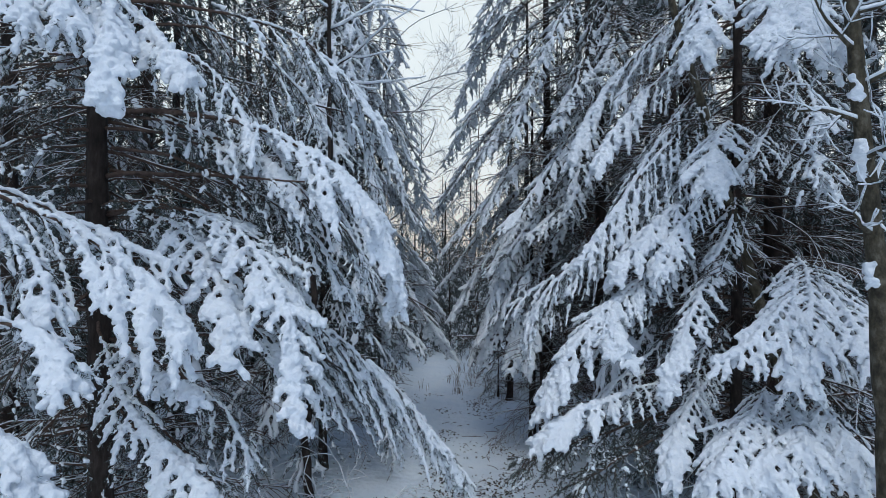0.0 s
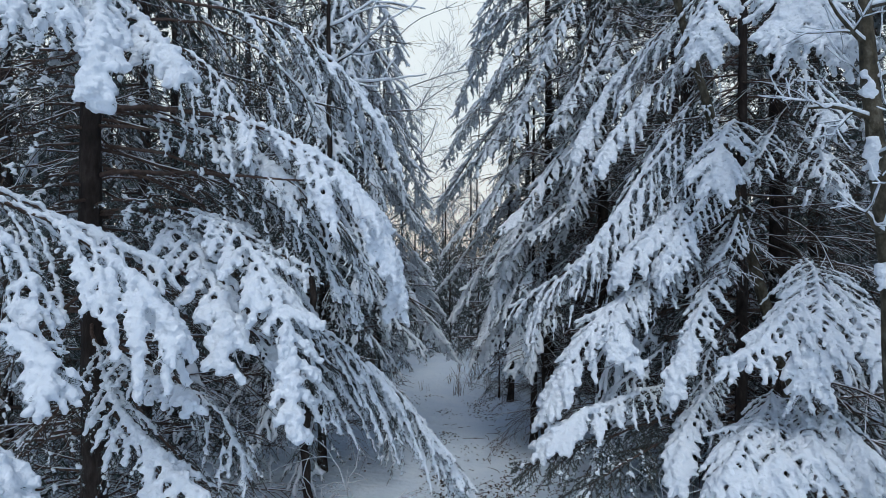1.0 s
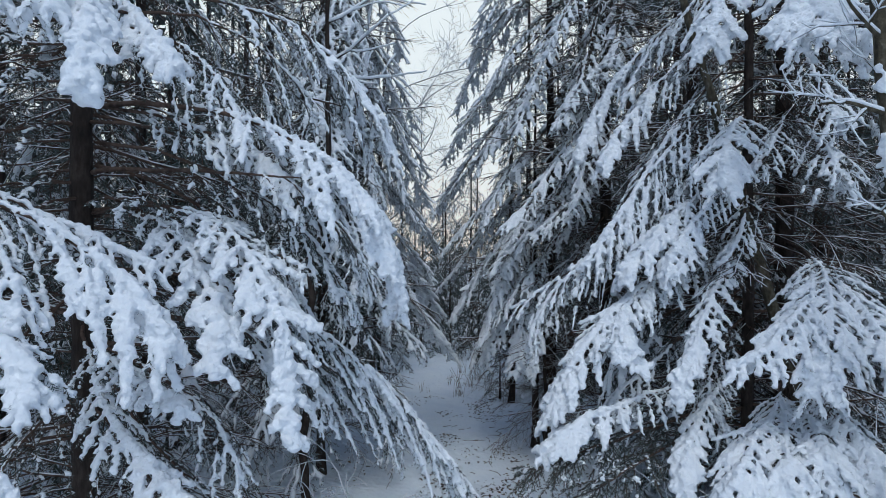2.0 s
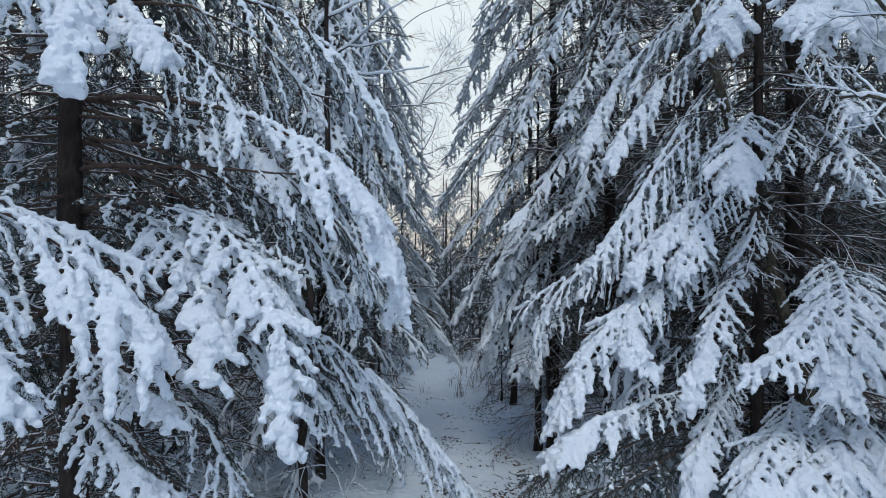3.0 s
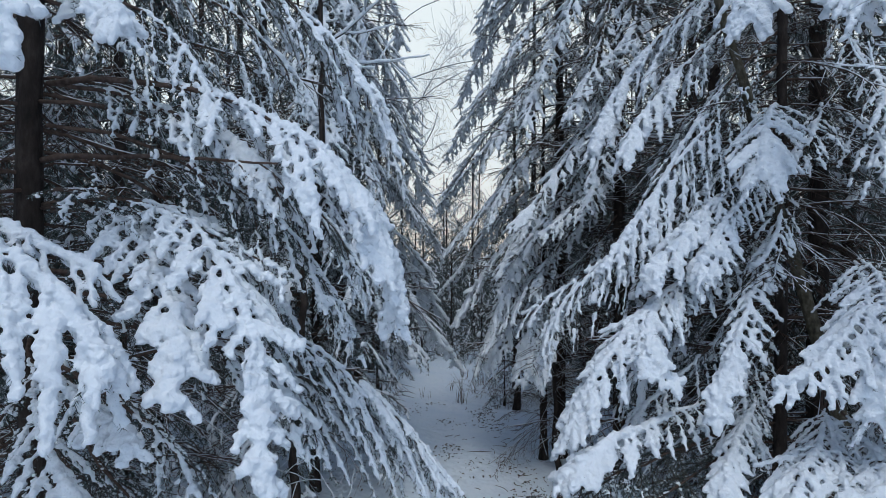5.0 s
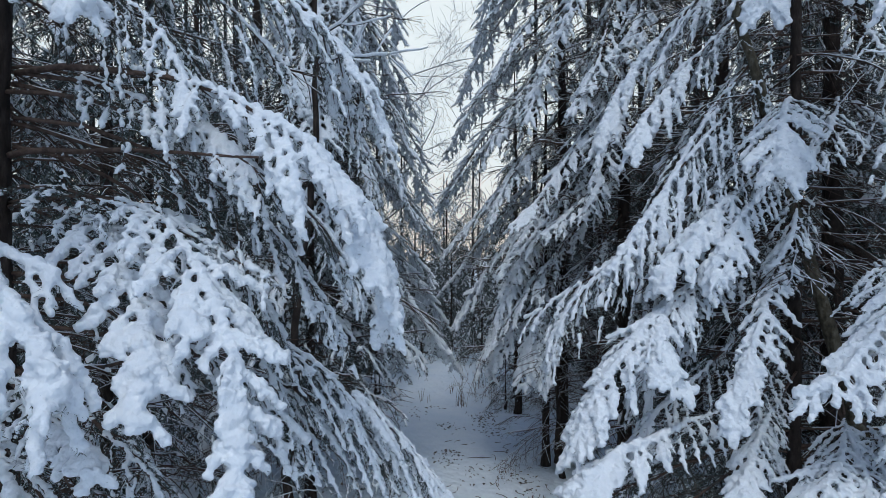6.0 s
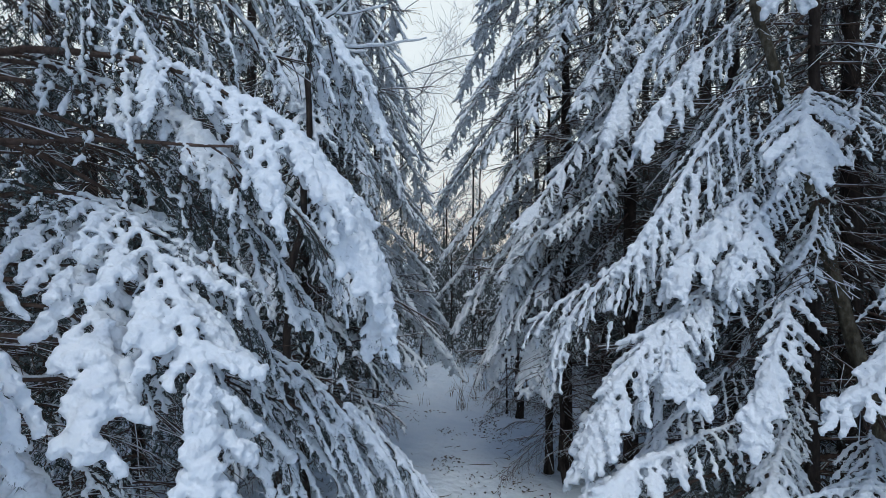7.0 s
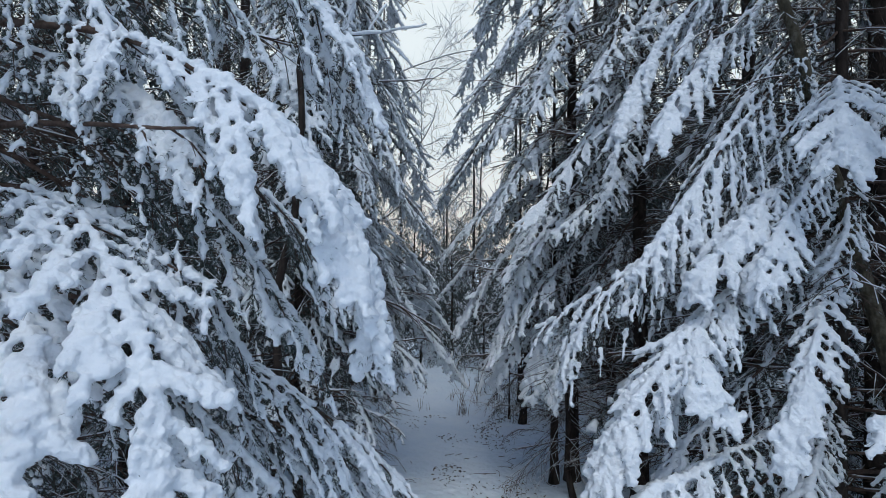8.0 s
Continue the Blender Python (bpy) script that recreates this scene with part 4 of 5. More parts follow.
limb(path_spruce, 104, (-2.15, 10.2, 5.38), (-1.08, 12, 5.08), (-0.11, 13, 3.69), spread=0.5, load=0.034, voxel=0.021, rough=0.008, knobs=0, finger=0.11, needles=80, nlen=0.045, nwid=0.0042, step=0.145, hang=0.45, flat=0.78, bare=-0.7)

lane_spruce = thing("spruce", 2.09, 11.8, "straight dark-trunked spruce beside the path, snow on its boughs", "tree", "spruces along the path")
trunk_on(lane_spruce, 71, 13.0, 0.115)
clothe(lane_spruce, 72, 0.8, 6.0, 1.6, 13, 0.6, THIN, 4)
dead_wood(lane_spruce, 75, 1.0, 9.0, 1.8, 0.5, 6)
clothe(lane_spruce, 73, 3.0, 9.0, 1.9, 13, 0.7, NEAR, 4, (60, 100))
crown(lane_spruce, 74, "far", 9.0, 13.0, 1.9, 0.6, 5)
limb(lane_spruce, 105, (2.05, 11.8, 9.03), (1.11, 12, 8.43), (0.48, 12.3, 7.59), spread=0.5, load=0.034, voxel=0.021, rough=0.008, knobs=0, finger=0.11, needles=80, nlen=0.045, nwid=0.0042, step=0.145, hang=0.45, flat=0.78, bare=-0.7)
limb(lane_spruce, 106, (2.05, 11.8, 7.89), (1.22, 12, 7.27), (0.25, 12.5, 6.09), spread=0.5, load=0.034, voxel=0.021, rough=0.008, knobs=0, finger=0.11, needles=80, nlen=0.045, nwid=0.0042, step=0.145, hang=0.45, flat=0.78, bare=-0.7)
limb(lane_spruce, 107, (2.05, 11.8, 6.76), (1.11, 12, 6.12), (0.07, 12.5, 4.89), spread=0.5, load=0.034, voxel=0.021, rough=0.008, knobs=0, finger=0.11, needles=80, nlen=0.045, nwid=0.0042, step=0.145, hang=0.45, flat=0.78, bare=-0.7)
limb(lane_spruce, 108, (2.05, 11.8, 5.74), (0.98, 11.8, 4.95), (-0.1, 12, 3.58), spread=0.5, load=0.034, voxel=0.021, rough=0.008, knobs=0, finger=0.11, needles=80, nlen=0.045, nwid=0.0042, step=0.145, hang=0.45, flat=0.78, bare=-0.7)
limb(lane_spruce, 109, (2.05, 11.8, 5.06), (1.07, 11.6, 3.92), (0.18, 11.9, 2.44), spread=0.5, load=0.044, voxel=0.021, rough=0.008, knobs=0, finger=0.11, needles=80, nlen=0.045, nwid=0.0042, step=0.145, pillow=1.3, hang=0.45, flat=0.78, bare=-0.7)
limb(lane_spruce, 110, (2.05, 11.8, 4.49), (1.17, 11.5, 3.15), (0.57, 11.6, 1.69), spread=0.5, load=0.044, voxel=0.021, rough=0.008, knobs=0, finger=0.11, needles=80, nlen=0.045, nwid=0.0042, step=0.145, pillow=1.3, hang=0.45, flat=0.78, bare=-0.7)
limb(lane_spruce, 111, (2.05, 11.8, 7.1), (1.54, 11, 6.45), (1.23, 10.6, 5.54), spread=0.4, load=0.034, voxel=0.021, rough=0.008, knobs=0, finger=0.11, needles=80, nlen=0.045, nwid=0.0042, step=0.145, hang=0.45, flat=0.78, bare=-0.7)
limb(lane_spruce, 112, (2.05, 11.8, 8.12), (1.86, 11, 7.41), (1.49, 10.6, 6.56), spread=0.4, load=0.034, voxel=0.021, rough=0.008, knobs=0, finger=0.11, needles=80, nlen=0.045, nwid=0.0042, step=0.145, hang=0.45, flat=0.78, bare=-0.7)
limb(lane_spruce, 113, (2.05, 11.8, 3.81), (1.49, 11, 2.75), (1.26, 10.8, 1.53), spread=0.4, load=0.044, voxel=0.021, rough=0.008, knobs=0, finger=0.11, needles=80, nlen=0.045, nwid=0.0042, step=0.145, pillow=1.3, hang=0.45, flat=0.78, bare=-0.7)
limb(lane_spruce, 114, (2.05, 11.8, 9.71), (1.33, 11.9, 9.07), (0.77, 12.1, 8.11), spread=0.5, load=0.034, voxel=0.021, rough=0.008, knobs=0, finger=0.11, needles=80, nlen=0.045, nwid=0.0042, step=0.145, hang=0.45, flat=0.78, bare=-0.7)
limb(lane_spruce, 115, (2.05, 11.8, 8.46), (1.34, 11.5, 7.68), (0.73, 11.5, 6.68), spread=0.5, load=0.034, voxel=0.021, rough=0.008, knobs=0, finger=0.11, needles=80, nlen=0.045, nwid=0.0042, step=0.145, hang=0.45, flat=0.78, bare=-0.7)
limb(lane_spruce, 116, (2.05, 11.8, 7.33), (1.27, 11.4, 6.44), (0.61, 11.3, 5.22), spread=0.5, load=0.034, voxel=0.021, rough=0.008, knobs=0, finger=0.11, needles=80, nlen=0.045, nwid=0.0042, step=0.145, hang=0.45, flat=0.78, bare=-0.7)
limb(lane_spruce, 117, (2.05, 11.8, 6.19), (1.26, 11.3, 5.33), (0.71, 11.2, 4.24), spread=0.5, load=0.034, voxel=0.021, rough=0.008, knobs=0, finger=0.11, needles=80, nlen=0.045, nwid=0.0042, step=0.145, hang=0.45, flat=0.78, bare=-0.7)
limb(lane_spruce, 118, (2.05, 11.8, 5.4), (0.91, 12.4, 4.29), (-0.17, 13, 2.81), spread=0.5, load=0.034, voxel=0.021, rough=0.008, knobs=0, finger=0.11, needles=80, nlen=0.045, nwid=0.0042, step=0.145, hang=0.45, flat=0.78, bare=-0.7)
limb(lane_spruce, 119, (2.05, 11.8, 7.67), (2.43, 11.2, 6.93), (2.71, 11, 5.82), spread=0.45, load=0.034, voxel=0.021, rough=0.008, knobs=0, finger=0.11, needles=80, nlen=0.045, nwid=0.0042, step=0.145, hang=0.45, flat=0.78, bare=-0.7)
limb(lane_spruce, 120, (2.05, 11.8, 4.27), (1.23, 11, 3.55), (0.79, 10.8, 2.56), spread=0.42, load=0.044, voxel=0.021, rough=0.008, knobs=0, finger=0.11, needles=80, nlen=0.045, nwid=0.0042, step=0.145, pillow=1.25, hang=0.45, flat=0.78, bare=-0.7)
limb(lane_spruce, 121, (2.05, 11.8, 5.06), (1.41, 10.8, 4.23), (1.08, 10.6, 3.25), spread=0.42, load=0.044, voxel=0.021, rough=0.008, knobs=0, finger=0.11, needles=80, nlen=0.045, nwid=0.0042, step=0.145, pillow=1.25, hang=0.45, flat=0.78, bare=-0.7)
limb(lane_spruce, 122, (2.05, 11.8, 3.7), (1.14, 11.2, 2.57), (0.75, 11, 1.7), spread=0.42, load=0.044, voxel=0.021, rough=0.008, knobs=0, finger=0.11, needles=80, nlen=0.045, nwid=0.0042, step=0.145, pillow=1.25, hang=0.45, flat=0.78, bare=-0.7)
limb(lane_spruce, 123, (2.05, 11.8, 3.36), (1.63, 10.9, 2.55), (1.45, 10.7, 1.65), spread=0.38, load=0.041, voxel=0.021, rough=0.008, knobs=0, finger=0.11, needles=80, nlen=0.045, nwid=0.0042, step=0.145, pillow=1.25, hang=0.45, flat=0.78, bare=-0.7)
limb(lane_spruce, 124, (2.05, 11.8, 9.03), (1.06, 12.8, 8.24), (0.21, 13.5, 6.8), spread=0.5, load=0.034, voxel=0.021, rough=0.008, knobs=0, finger=0.11, needles=80, nlen=0.045, nwid=0.0042, step=0.145, hang=0.45, flat=0.78, bare=-0.7)
limb(lane_spruce, 125, (2.05, 11.8, 8.12), (0.94, 12.8, 7.13), (-0.05, 13.5, 5.63), spread=0.5, load=0.034, voxel=0.021, rough=0.008, knobs=0, finger=0.11, needles=80, nlen=0.045, nwid=0.0042, step=0.145, hang=0.45, flat=0.78, bare=-0.7)
limb(lane_spruce, 126, (2.05, 11.8, 10.16), (1.24, 12.8, 9.47), (0.66, 13.5, 8.35), spread=0.5, load=0.034, voxel=0.021, rough=0.008, knobs=0, finger=0.11, needles=80, nlen=0.045, nwid=0.0042, step=0.145, hang=0.45, flat=0.78, bare=-0.7)
limb(lane_spruce, 127, (2.05, 11.8, 7.1), (0.81, 12.8, 6.03), (-0.23, 13.5, 4.53), spread=0.5, load=0.034, voxel=0.021, rough=0.008, knobs=0, finger=0.11, needles=80, nlen=0.045, nwid=0.0042, step=0.145, hang=0.45, flat=0.78, bare=-0.7)


# ---- further spruces ----
SNOWY = "snow-covered spruce with drooping boughs beside the path"
AMONG = "snowy spruce in the depth of the wood"


def spruce(seed, x, y, height, radius, reach, lo, every=0.5, count=5, label=SNOWY, bend=(0, 0), thin=0.0, upto=0.0):
    """A spruce with boughs of its own up to the height upto, and a far-off crown above."""
    tree = thing("spruce", x, y, label, "tree", "spruces of the wood")
    trunk_on(tree, seed, height, radius, bend)
    if upto:
        clothe(tree, seed + 1, lo, upto, reach, height, every, NEAR, count, None, bend)
    crown(tree, seed + 3, "far", upto or lo, height, reach, every * 1.2, 5, 5.5 + 0.35 * max(y, 0))
    if label == AMONG and 2 < y < 15:
        dead_wood(tree, seed + 5, 0.6, 8.0, 2.4, 0.8, 4)
    if thin:
        clothe(tree, seed + 2, 0.7, thin, reach * 0.8, height, 0.6, THIN, 4, None, bend)
    return tree


spruce(410, -3.0, 15.5, 13.5, 0.12, 2.4, 1.9, 0.42, 6)
spruce(430, 1.75, 11.7, 6.8, 0.07, 1.3, 2.6, 0.5, 5, thin=2.5, upto=6.0)
spruce(450, 0.1, 32.0, 7.6, 0.08, 3.4, 0.5, 0.36, 8)
spruce(452, -1.3, 27.5, 6.9, 0.06, 2.8, 0.5, 0.36, 7)
spruce(455, 1.3, 27.0, 7.2, 0.06, 2.8, 0.6, 0.36, 7)
spruce(457, -1.8, 16.8, 8.2, 0.07, 1.5, 2.4, 0.34, 7)
spruce(458, 1.8, 16.4, 8.0, 0.07, 1.5, 2.5, 0.34, 7)
spruce(480, -2.6, 18.5, 13.0, 0.1, 2.1, 1.5, 0.4, 7)
spruce(485, 2.5, 17.6, 13.0, 0.1, 2.2, 1.6, 0.4, 7)

spruce(470, -2.4, 34.0, 11.0, 0.09, 3.0, 0.6, 0.45, 7)
spruce(472, 1.6, 35.0, 10.5, 0.09, 3.0, 0.6, 0.45, 7)
spruce(474, 0.0, 38.0, 8.6, 0.09, 3.2, 0.6, 0.4, 8)
LOW = "low young spruce bowed under snow at the end of the path"
spruce(460, -0.8, 21.6, 3.6, 0.04, 1.5, 0.3, 0.24, 7, LOW)
spruce(462, 1.25, 21.0, 3.4, 0.04, 1.5, 0.3, 0.24, 7, LOW)
spruce(464, 0.25, 23.4, 4.4, 0.05, 1.9, 0.3, 0.28, 7, LOW)
spruce(466, 1.42, 15.3, 1.5, 0.025, 0.8, 0.15, 0.16, 6, "frosted spruce sapling beside a dark trunk")

WOOD_RNG = random.Random(77)
SPOTS = [(-5.6, 7.6), (-4.6, 9.2), (4.2, 10.2), (7.0, 7.2), (-3.9, 13.2), (3.9, 15.8), (-5.2, 11.5), (-7.6, 5.4), (-7.8, 9.6), (-8.4, 14.0), (-5.6, 17.0), (-11.5, 8.5),
         (6.6, 10.6), (5.3, 13.6), (8.6, 8.2), (8.4, 13.2), (5.6, 18.0), (12.0, 11.0), (8.5, 2.0), (-9.0, 0.5), (-9.0, -7.0), (9.5, -6.0)]
for n_spot, (sx, sy) in enumerate(SPOTS):
    spruce(500 + 10 * n_spot, sx, sy, WOOD_RNG.uniform(16, 20), WOOD_RNG.uniform(0.09, 0.14), WOOD_RNG.uniform(2.2, 2.8), 0.9, 0.9 if sy > 3 else 1.8, 5, AMONG, thin=2.0 if 2 < sy < 9 else 0)


def far_wood():
    """The wood behind, tree upon tree, as one mass."""
    rng = random.Random(5)
    piles, stems = (Pile(), Pile(), Pile()), Pile()
    spots = []
    while len(spots) < 84:
        x, y = rng.uniform(-30, 30), rng.uniform(15, 46)
        if abs(x + 0.3) < 2.4 + 0.06 * y or any((x - a) ** 2 + (y - b) ** 2 < 4.5 for a, b in spots) or (abs(x) < 10 and y < 17):
            continue
        spots.append((x, y))
        h = rng.uniform(15, 20)
        z0 = ground_height(x, y)
        p = np.stack((np.full(8, x), np.full(8, y), np.linspace(z0 - 0.1, z0 + h, 8)), 1)
        tube(stems, p, np.linspace(0.13, 0.03, 8), 6)
        crown_piles(piles, rng.randrange(9999), "distant", 0.8, h - 0.3, rng.uniform(2.0, 2.8), h, 1.0, 4, (x, y, z0))
    wood = tagged(new("far_wood", stems.mesh("stems", BARK)), "dense snowy spruce wood behind the path", "trees", kind="stuff")
    for name, pile, mat in (("branch_mass", piles[0], TWIG), ("needles", piles[1], NEEDLE), ("snow", piles[2], SNOW)):
        tagged(part(name, pile.mesh(name, mat, name != "needles"), wood), kind="stuff")


far_wood()

# ---- leafless trees and shrubs ----
def twigs(rng, wood, snow, start, way, length, radius, level, rise, cover, limit):
    """A leafless bough that forks again and again; snow lies along its upper side."""
    n = 7
    p = [np.array(start, float)]
    w = unit(np.array(way, float))
    for i in range(n - 1):
        w = unit(w + rng.normal(0, 0.13, 3) + np.array((0, 0, rise)))
        p.append(p[-1] + w * length / (n - 1))
    p = np.array(p)
    r = np.linspace(radius, radius * 0.45, n)
    tube(wood, p, r, 6 if radius > 0.02 else 3)
    if cover > 0:
        q = p + np.array((0, 0, 1.0)) * (r + cover * 0.35)[:, None]
        tube(snow, q, r * 0.75 + cover * rng.uniform(0.5, 1.0, n), 5)
    if level >= limit:
        return
    for k in range(rng.integers(3, 6)):
        i = rng.integers(2, n)
        side = unit(np.cross(w, rng.normal(0, 1, 3)))
        twigs(rng, wood, snow, p[i], unit(p[i] - p[i - 1]) * 0.75 + side * 0.75, length * rng.uniform(0.45, 0.7), max(r[i] * 0.6, 0.004), level + 1, rise, cover * 0.75, limit)


def leafless(name, seed, x, y, label, category, height, radius, boughs, bend=(0, 0), mat=None, cover=0.02, rise=0.02, limit=3, group="", wander=0.12, stout=0.42):
    """A stem with leafless boughs; boughs: (height, turn in degrees, climb, length)."""
    rng = np.random.default_rng(seed)
    tree = thing(name, x, y, label, category, group)
    stem = trunk_on(tree, seed, height, radius, bend, mat or GREY_BARK, wander=wander)
    for z, turn, climb, length in boughs:
        wood, snow = Pile(), Pile()
        i = int(np.argmin(abs(stem[:, 2] - z)))
        a = radians(turn)
        twigs(rng, wood, snow, stem[i], (math.cos(a), math.sin(a), climb), length, radius * (1 - 0.6 * z / height) * stout, 0, rise, cover, limit)
        b = part("bough", wood.mesh("bough", mat or GREY_BARK), tree)
        if cover > 0:
            tagged(part("snow", snow.mesh("snow", SNOW), b, "snow lying along the twigs"), kind="stuff")
    return tree


mossy = leafless("mossy_tree", 901, 3.72, 4.7, "mossy grey deciduous trunk dusted with snow", "tree", 9.0, 0.105,
         [(4.1, 215, 0.1, 0.5), (4.4, 20, 1.6, 1.6), (4.6, 250, 0.2, 0.5), (4.85, 185, 0.5, 0.55), (5.1, 300, 0.4, 0.6), (5.35, 200, 0.3, 0.6), (5.9, 30, 0.6, 1.2), (7.0, 170, 0.8, 1.4), (7.8, 60, 0.9, 1.6), (8.5, 250, 1.2, 1.6)], (-0.66, 0.1), cover=0.010, limit=2, wander=0.05, stout=0.3)


def snow_patches(tree, seed, lean, radius, spans, side):
    """Wind-packed snow stuck to one side of a stem, between the heights of each span."""
    rng = np.random.default_rng(seed)
    for lo, hi, n in spans:
        z = rng.uniform(lo, hi, n)
        a = radians(side) + rng.normal(0, 0.55, n)
        c = np.stack((lean[0] * z + radius * np.cos(a), lean[1] * z + radius * np.sin(a), z), 1)
        part("snow_patch", melt(*lumps(c, rng.uniform(0.014, 0.036, n)), 0.014, 0.6, 0.008), tree, "snow stuck to the bark")


snow_patches(mossy, 905, (-0.073, 0.011), 0.07, [(3.55, 3.75, 26), (4.4, 4.75, 50), (5.05, 5.25, 24)], 235)
leafless("leaning_tree", 902, 5.0, 7.6, "leaning slender brown trunk between snowy spruces", "tree", 9.5, 0.095,
         [(7.4, 160, 0.9, 1.8), (8.4, 40, 1.0, 2.0), (9.3, 120, 1.4, 2.0)], (-2.75, 0.1), cover=0.012, limit=2, wander=0.06)
leafless("bare_tree", 903, -1.85, 8.4, "leafless tree with snow-lined boughs among the spruces", "tree", 10.0, 0.06,
         [(6.0, 0, 0.5, 0.9), (6.5, -10, 0.35, 1.1), (7.0, 15, 0.5, 1.2), (7.2, 175, 0.6, 1.0), (8.0, 5, 0.8, 1.3)], (-0.1, 0), BARK, 0.022, limit=1, group="bare trees beyond", wander=0.2)
BARE_LABEL = "leafless tree with fine snow-lined twigs against the sky"
leafless("bare_tree", 911, -2.3, 19.0, BARE_LABEL, "tree", 11.0, 0.075,
         [(4.6, 5, 0.5, 2.6), (5.6, -15, 0.3, 3.0), (6.4, 20, 0.5, 3.2), (7.4, -5, 0.45, 3.2), (8.6, 10, 0.6, 3.2), (9.6, 170, 0.6, 2.5), (10.5, 0, 0.9, 2.8)], (0.5, 0), PALE_BARK, 0.008, group="bare trees beyond")
leafless("bare_tree", 912, 1.6, 29.0, BARE_LABEL, "tree", 12.0, 0.06,
         [(4.0, 190, 0.6, 3.0), (5.5, 160, 0.6, 3.2), (7.0, 200, 0.6, 3.2), (8.5, 170, 0.8, 3.0), (10.0, 20, 0.8, 3.0), (11.5, 180, 1.2, 2.6)], (0, 0), PALE_BARK, 0.008, group="bare trees beyond")
leafless("bare_tree", 913, -1.2, 34.0, BARE_LABEL, "tree", 12.5, 0.06,
         [(3.5, 0, 0.8, 3.2), (5.5, 30, 0.7, 3.2), (7.5, -10, 0.7, 3.0), (9.5, 160, 0.9, 3.0), (11.5, 10, 1.2, 2.6)], (0, 0), PALE_BARK, 0.009, group="bare trees beyond")


def shrub(seed, x, y, stems, length, label, spread=0.9, mat=None, cover=0.007):
    """Thin arching stems from one foot."""
    rng = np.random.default_rng(seed)
    bush = thing("shrub", x, y, label, "shrub", "leafless shrubs")
    for k in range(stems):
        wood, snow = Pile(), Pile()
        a = rng.uniform(0, 2 * math.pi)
        twigs(rng, wood, snow, (0.05 * math.cos(a), 0.05 * math.sin(a), 0.0), (math.cos(a) * spread, math.sin(a) * spread, 1.0), length * rng.uniform(0.7, 1.2), 0.008, 0, -0.09, cover, 2)
        s = part("stem", wood.mesh("stem", mat or TWIG), bush)
        if cover > 0:
            tagged(part("snow", snow.mesh("snow", SNOW), s, "thin snow lining the twigs"), kind="stuff")
    return bush


SHRUB_LABEL = "leafless shrub with thin arching snowy twigs"
shrub(921, -1.75, 7.2, 7, 1.2, SHRUB_LABEL)
shrub(922, -1.0, 8.0, 6, 1.0, SHRUB_LABEL)
shrub(923, -2.6, 6.4, 7, 1.4, SHRUB_LABEL)
shrub(924, 1.5, 15.6, 6, 1.3, SHRUB_LABEL)
shrub(925, 2.9, 6.9, 6, 1.5, SHRUB_LABEL)
shrub(926, 4.4, 6.2, 6, 1.4, SHRUB_LABEL)
shrub(927, -2.4, 4.0, 6, 1.6, SHRUB_LABEL)

# thin crooked stems beside the path
leafless("young_tree", 931, 2.02, 11.2, "thin crooked dark sapling beside the path", "tree", 4.6, 0.045, [(3.4, 150, 0.7, 0.9), (4.2, 40, 0.8, 0.9)], (0.1, 0), BARK, 0.01, limit=2, wander=0.3)
leafless("young_tree", 932, 1.68, 14.9, "dark leaning young trunk beside the path", "tree", 5.6, 0.075, [(4.0, 150, 0.7, 1.0), (5.0, 40, 0.8, 1.0)], (0.5, 0), BARK, 0.01, limit=2)


# ---- forest floor ----
def grass_tuft(seed, x, y, blades, height):
    rng = np.random.default_rng(seed)
    tuft = thing("grass_tuft", x, y, "dry grass stalks standing in the snow", "grass", "dry grass by the path")
    pile = Pile()
    for _ in range(blades):
        a, lean = rng.uniform(0, 2 * math.pi), rng.uniform(0.05, 0.45)
        h = height * rng.uniform(0.5, 1.1)
        o = np.array((rng.normal(0, 0.09), rng.normal(0, 0.09), 0))
        q = np.linspace(0, 1, 5)[:, None]
        p = o + np.array((math.cos(a), math.sin(a), 0)) * lean * h * q ** 1.8 + np.array((0, 0, h)) * q
        tube(pile, p, np.linspace(0.006, 0.0025, 5), 3)
    tagged(part("dry_grass", pile.mesh("dry_grass", STRAW), tuft), kind="stuff")


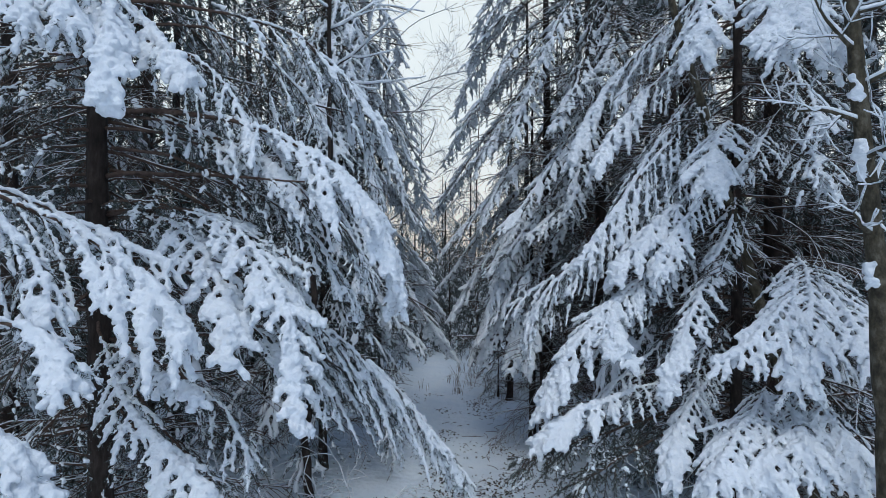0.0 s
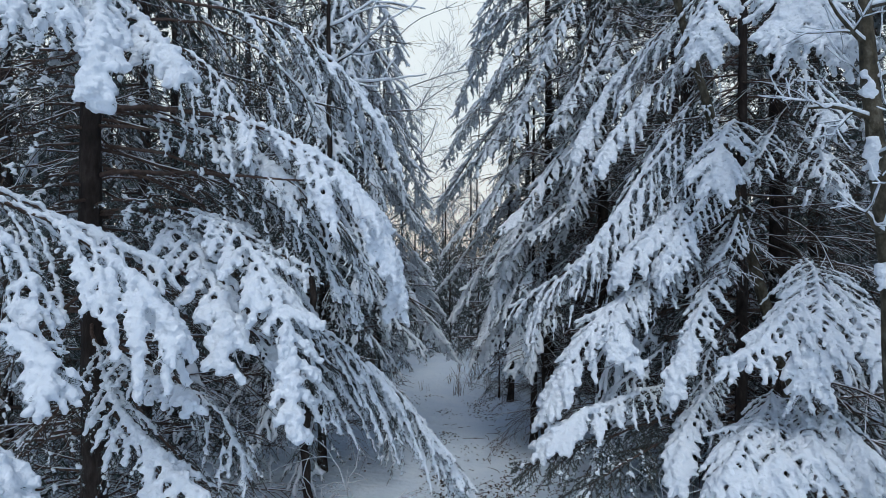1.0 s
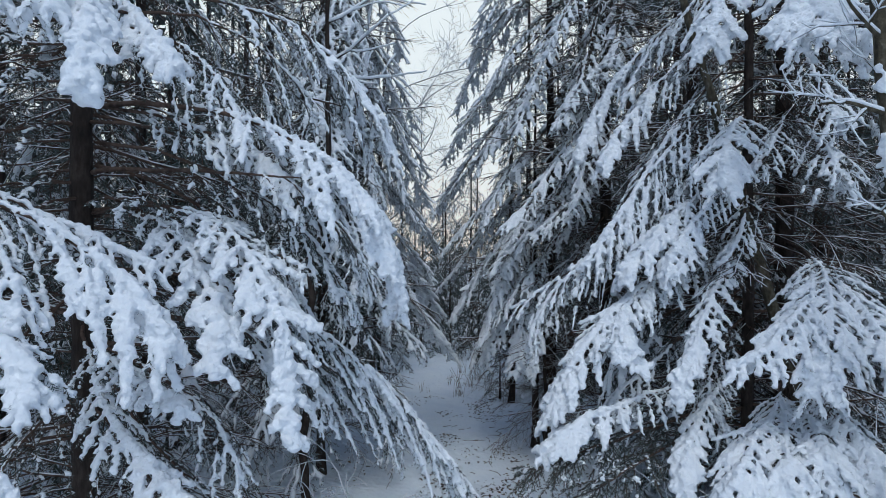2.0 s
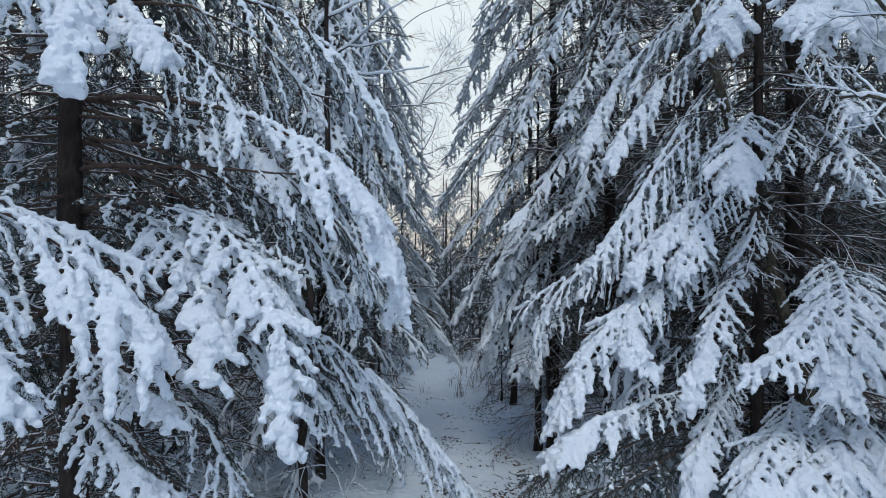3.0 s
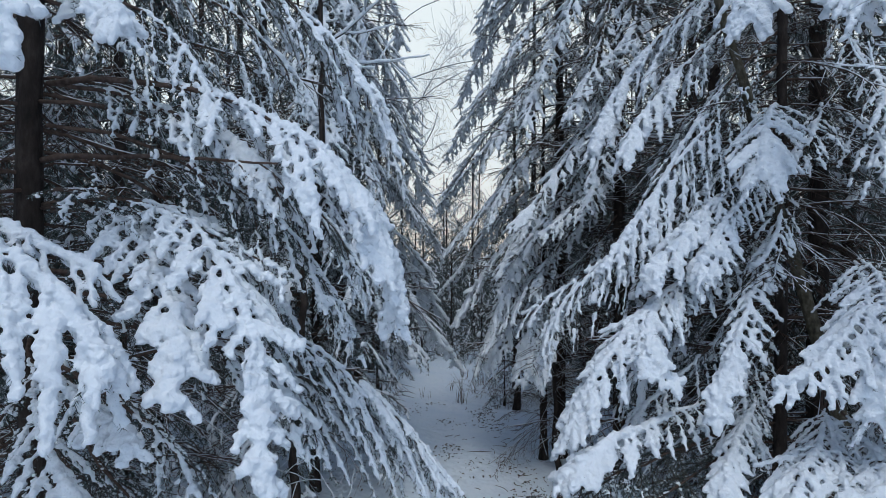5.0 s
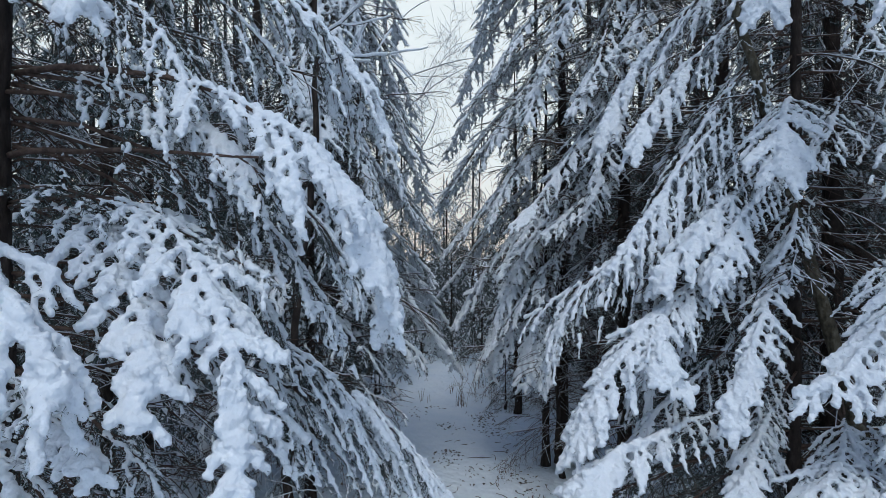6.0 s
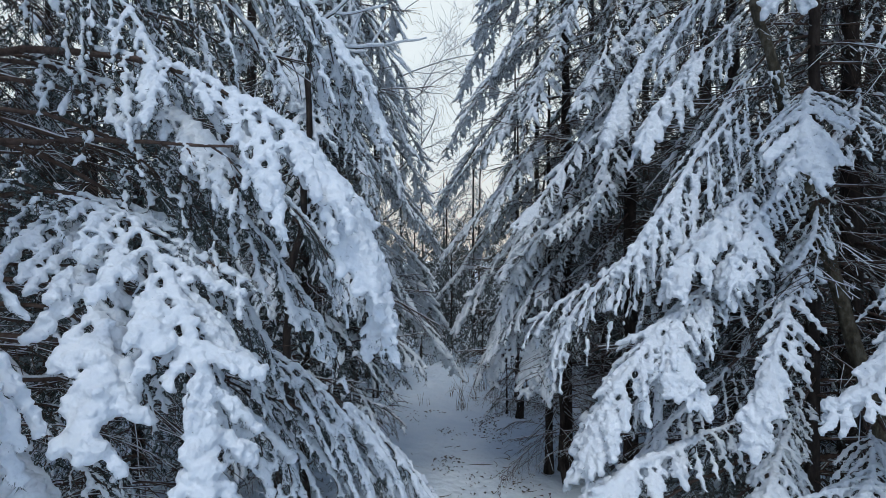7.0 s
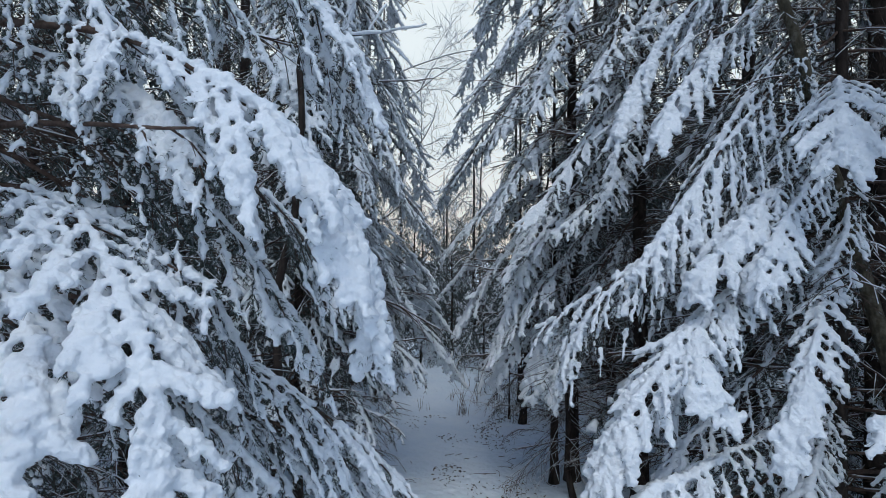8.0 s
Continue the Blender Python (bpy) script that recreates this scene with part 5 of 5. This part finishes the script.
for n_tuft, (gx, gy, gb, gh) in enumerate([(0.42, 15.6, 13, 0.85), (0.75, 16.6, 7, 0.5), (1.0, 17.5, 9, 0.55), (0.15, 17.0, 6, 0.4), (1.25, 16.2, 8, 0.5), (0.6, 18.5, 8, 0.5), (-0.5, 16.0, 5, 0.35)]):
    grass_tuft(940 + n_tuft, gx, gy, gb, gh)


def litter(seed, count):
    """Fallen leaves and bits of twig strewn over the trodden snow."""
    rng = np.random.default_rng(seed)
    pile = Pile()
    while count:
        x, y = rng.normal(0.7, 1.1), rng.uniform(4.5, 15.5)
        if noise.noise(Vector((x * 1.3, y * 0.9, 4.4))) < rng.uniform(-0.1, 0.5):
            continue
        count -= 1
        s, a = rng.uniform(0.012, 0.042), rng.uniform(0, 2 * math.pi)
        e, g = np.array((math.cos(a), math.sin(a), rng.normal(0, 0.25))) * s, np.array((-math.sin(a), math.cos(a), rng.normal(0, 0.3))) * s * rng.uniform(0.25, 0.6)
        o = np.array((x, y, ground_height(x, y) + 0.012))
        lift = np.array((0, 0, 0.35 * s))
        pile.add(np.array((o - e, o - 0.2 * e + g + lift, o + e, o - 0.2 * e - g + lift, o - 0.1 * e)), [(0, 4, 1), (1, 4, 2), (2, 4, 3), (3, 4, 0)])
    tagged(new("fallen_leaves", pile.mesh("fallen_leaves", LEAF, False)), "brown fallen leaves strewn on the snowy path", "leaves", kind="stuff")


def fallen_twigs(seed, count):
    """Bits of broken twig lying on the path."""
    rng = np.random.default_rng(seed)
    pile = Pile()
    for _ in range(count):
        x, y = rng.normal(1.0, 0.8), rng.uniform(5.5, 15.0)
        a, ln = rng.uniform(0, 2 * math.pi), rng.uniform(0.06, 0.3)
        p = np.array([(x + t * ln * math.cos(a + 0.5 * t), y + t * ln * math.sin(a + 0.5 * t), 0) for t in (0, 0.33, 0.66, 1)])
        p[:, 2] = [ground_height(q[0], q[1]) + 0.008 for q in p]
        tube(pile, p, np.linspace(0.006, 0.003, 4), 4)
    tagged(new("fallen_twigs", pile.mesh("fallen_twigs", TWIG)), "thin broken twigs lying on the snowy path", "twigs", kind="stuff")


litter(950, 2200)
fallen_twigs(951, 130)
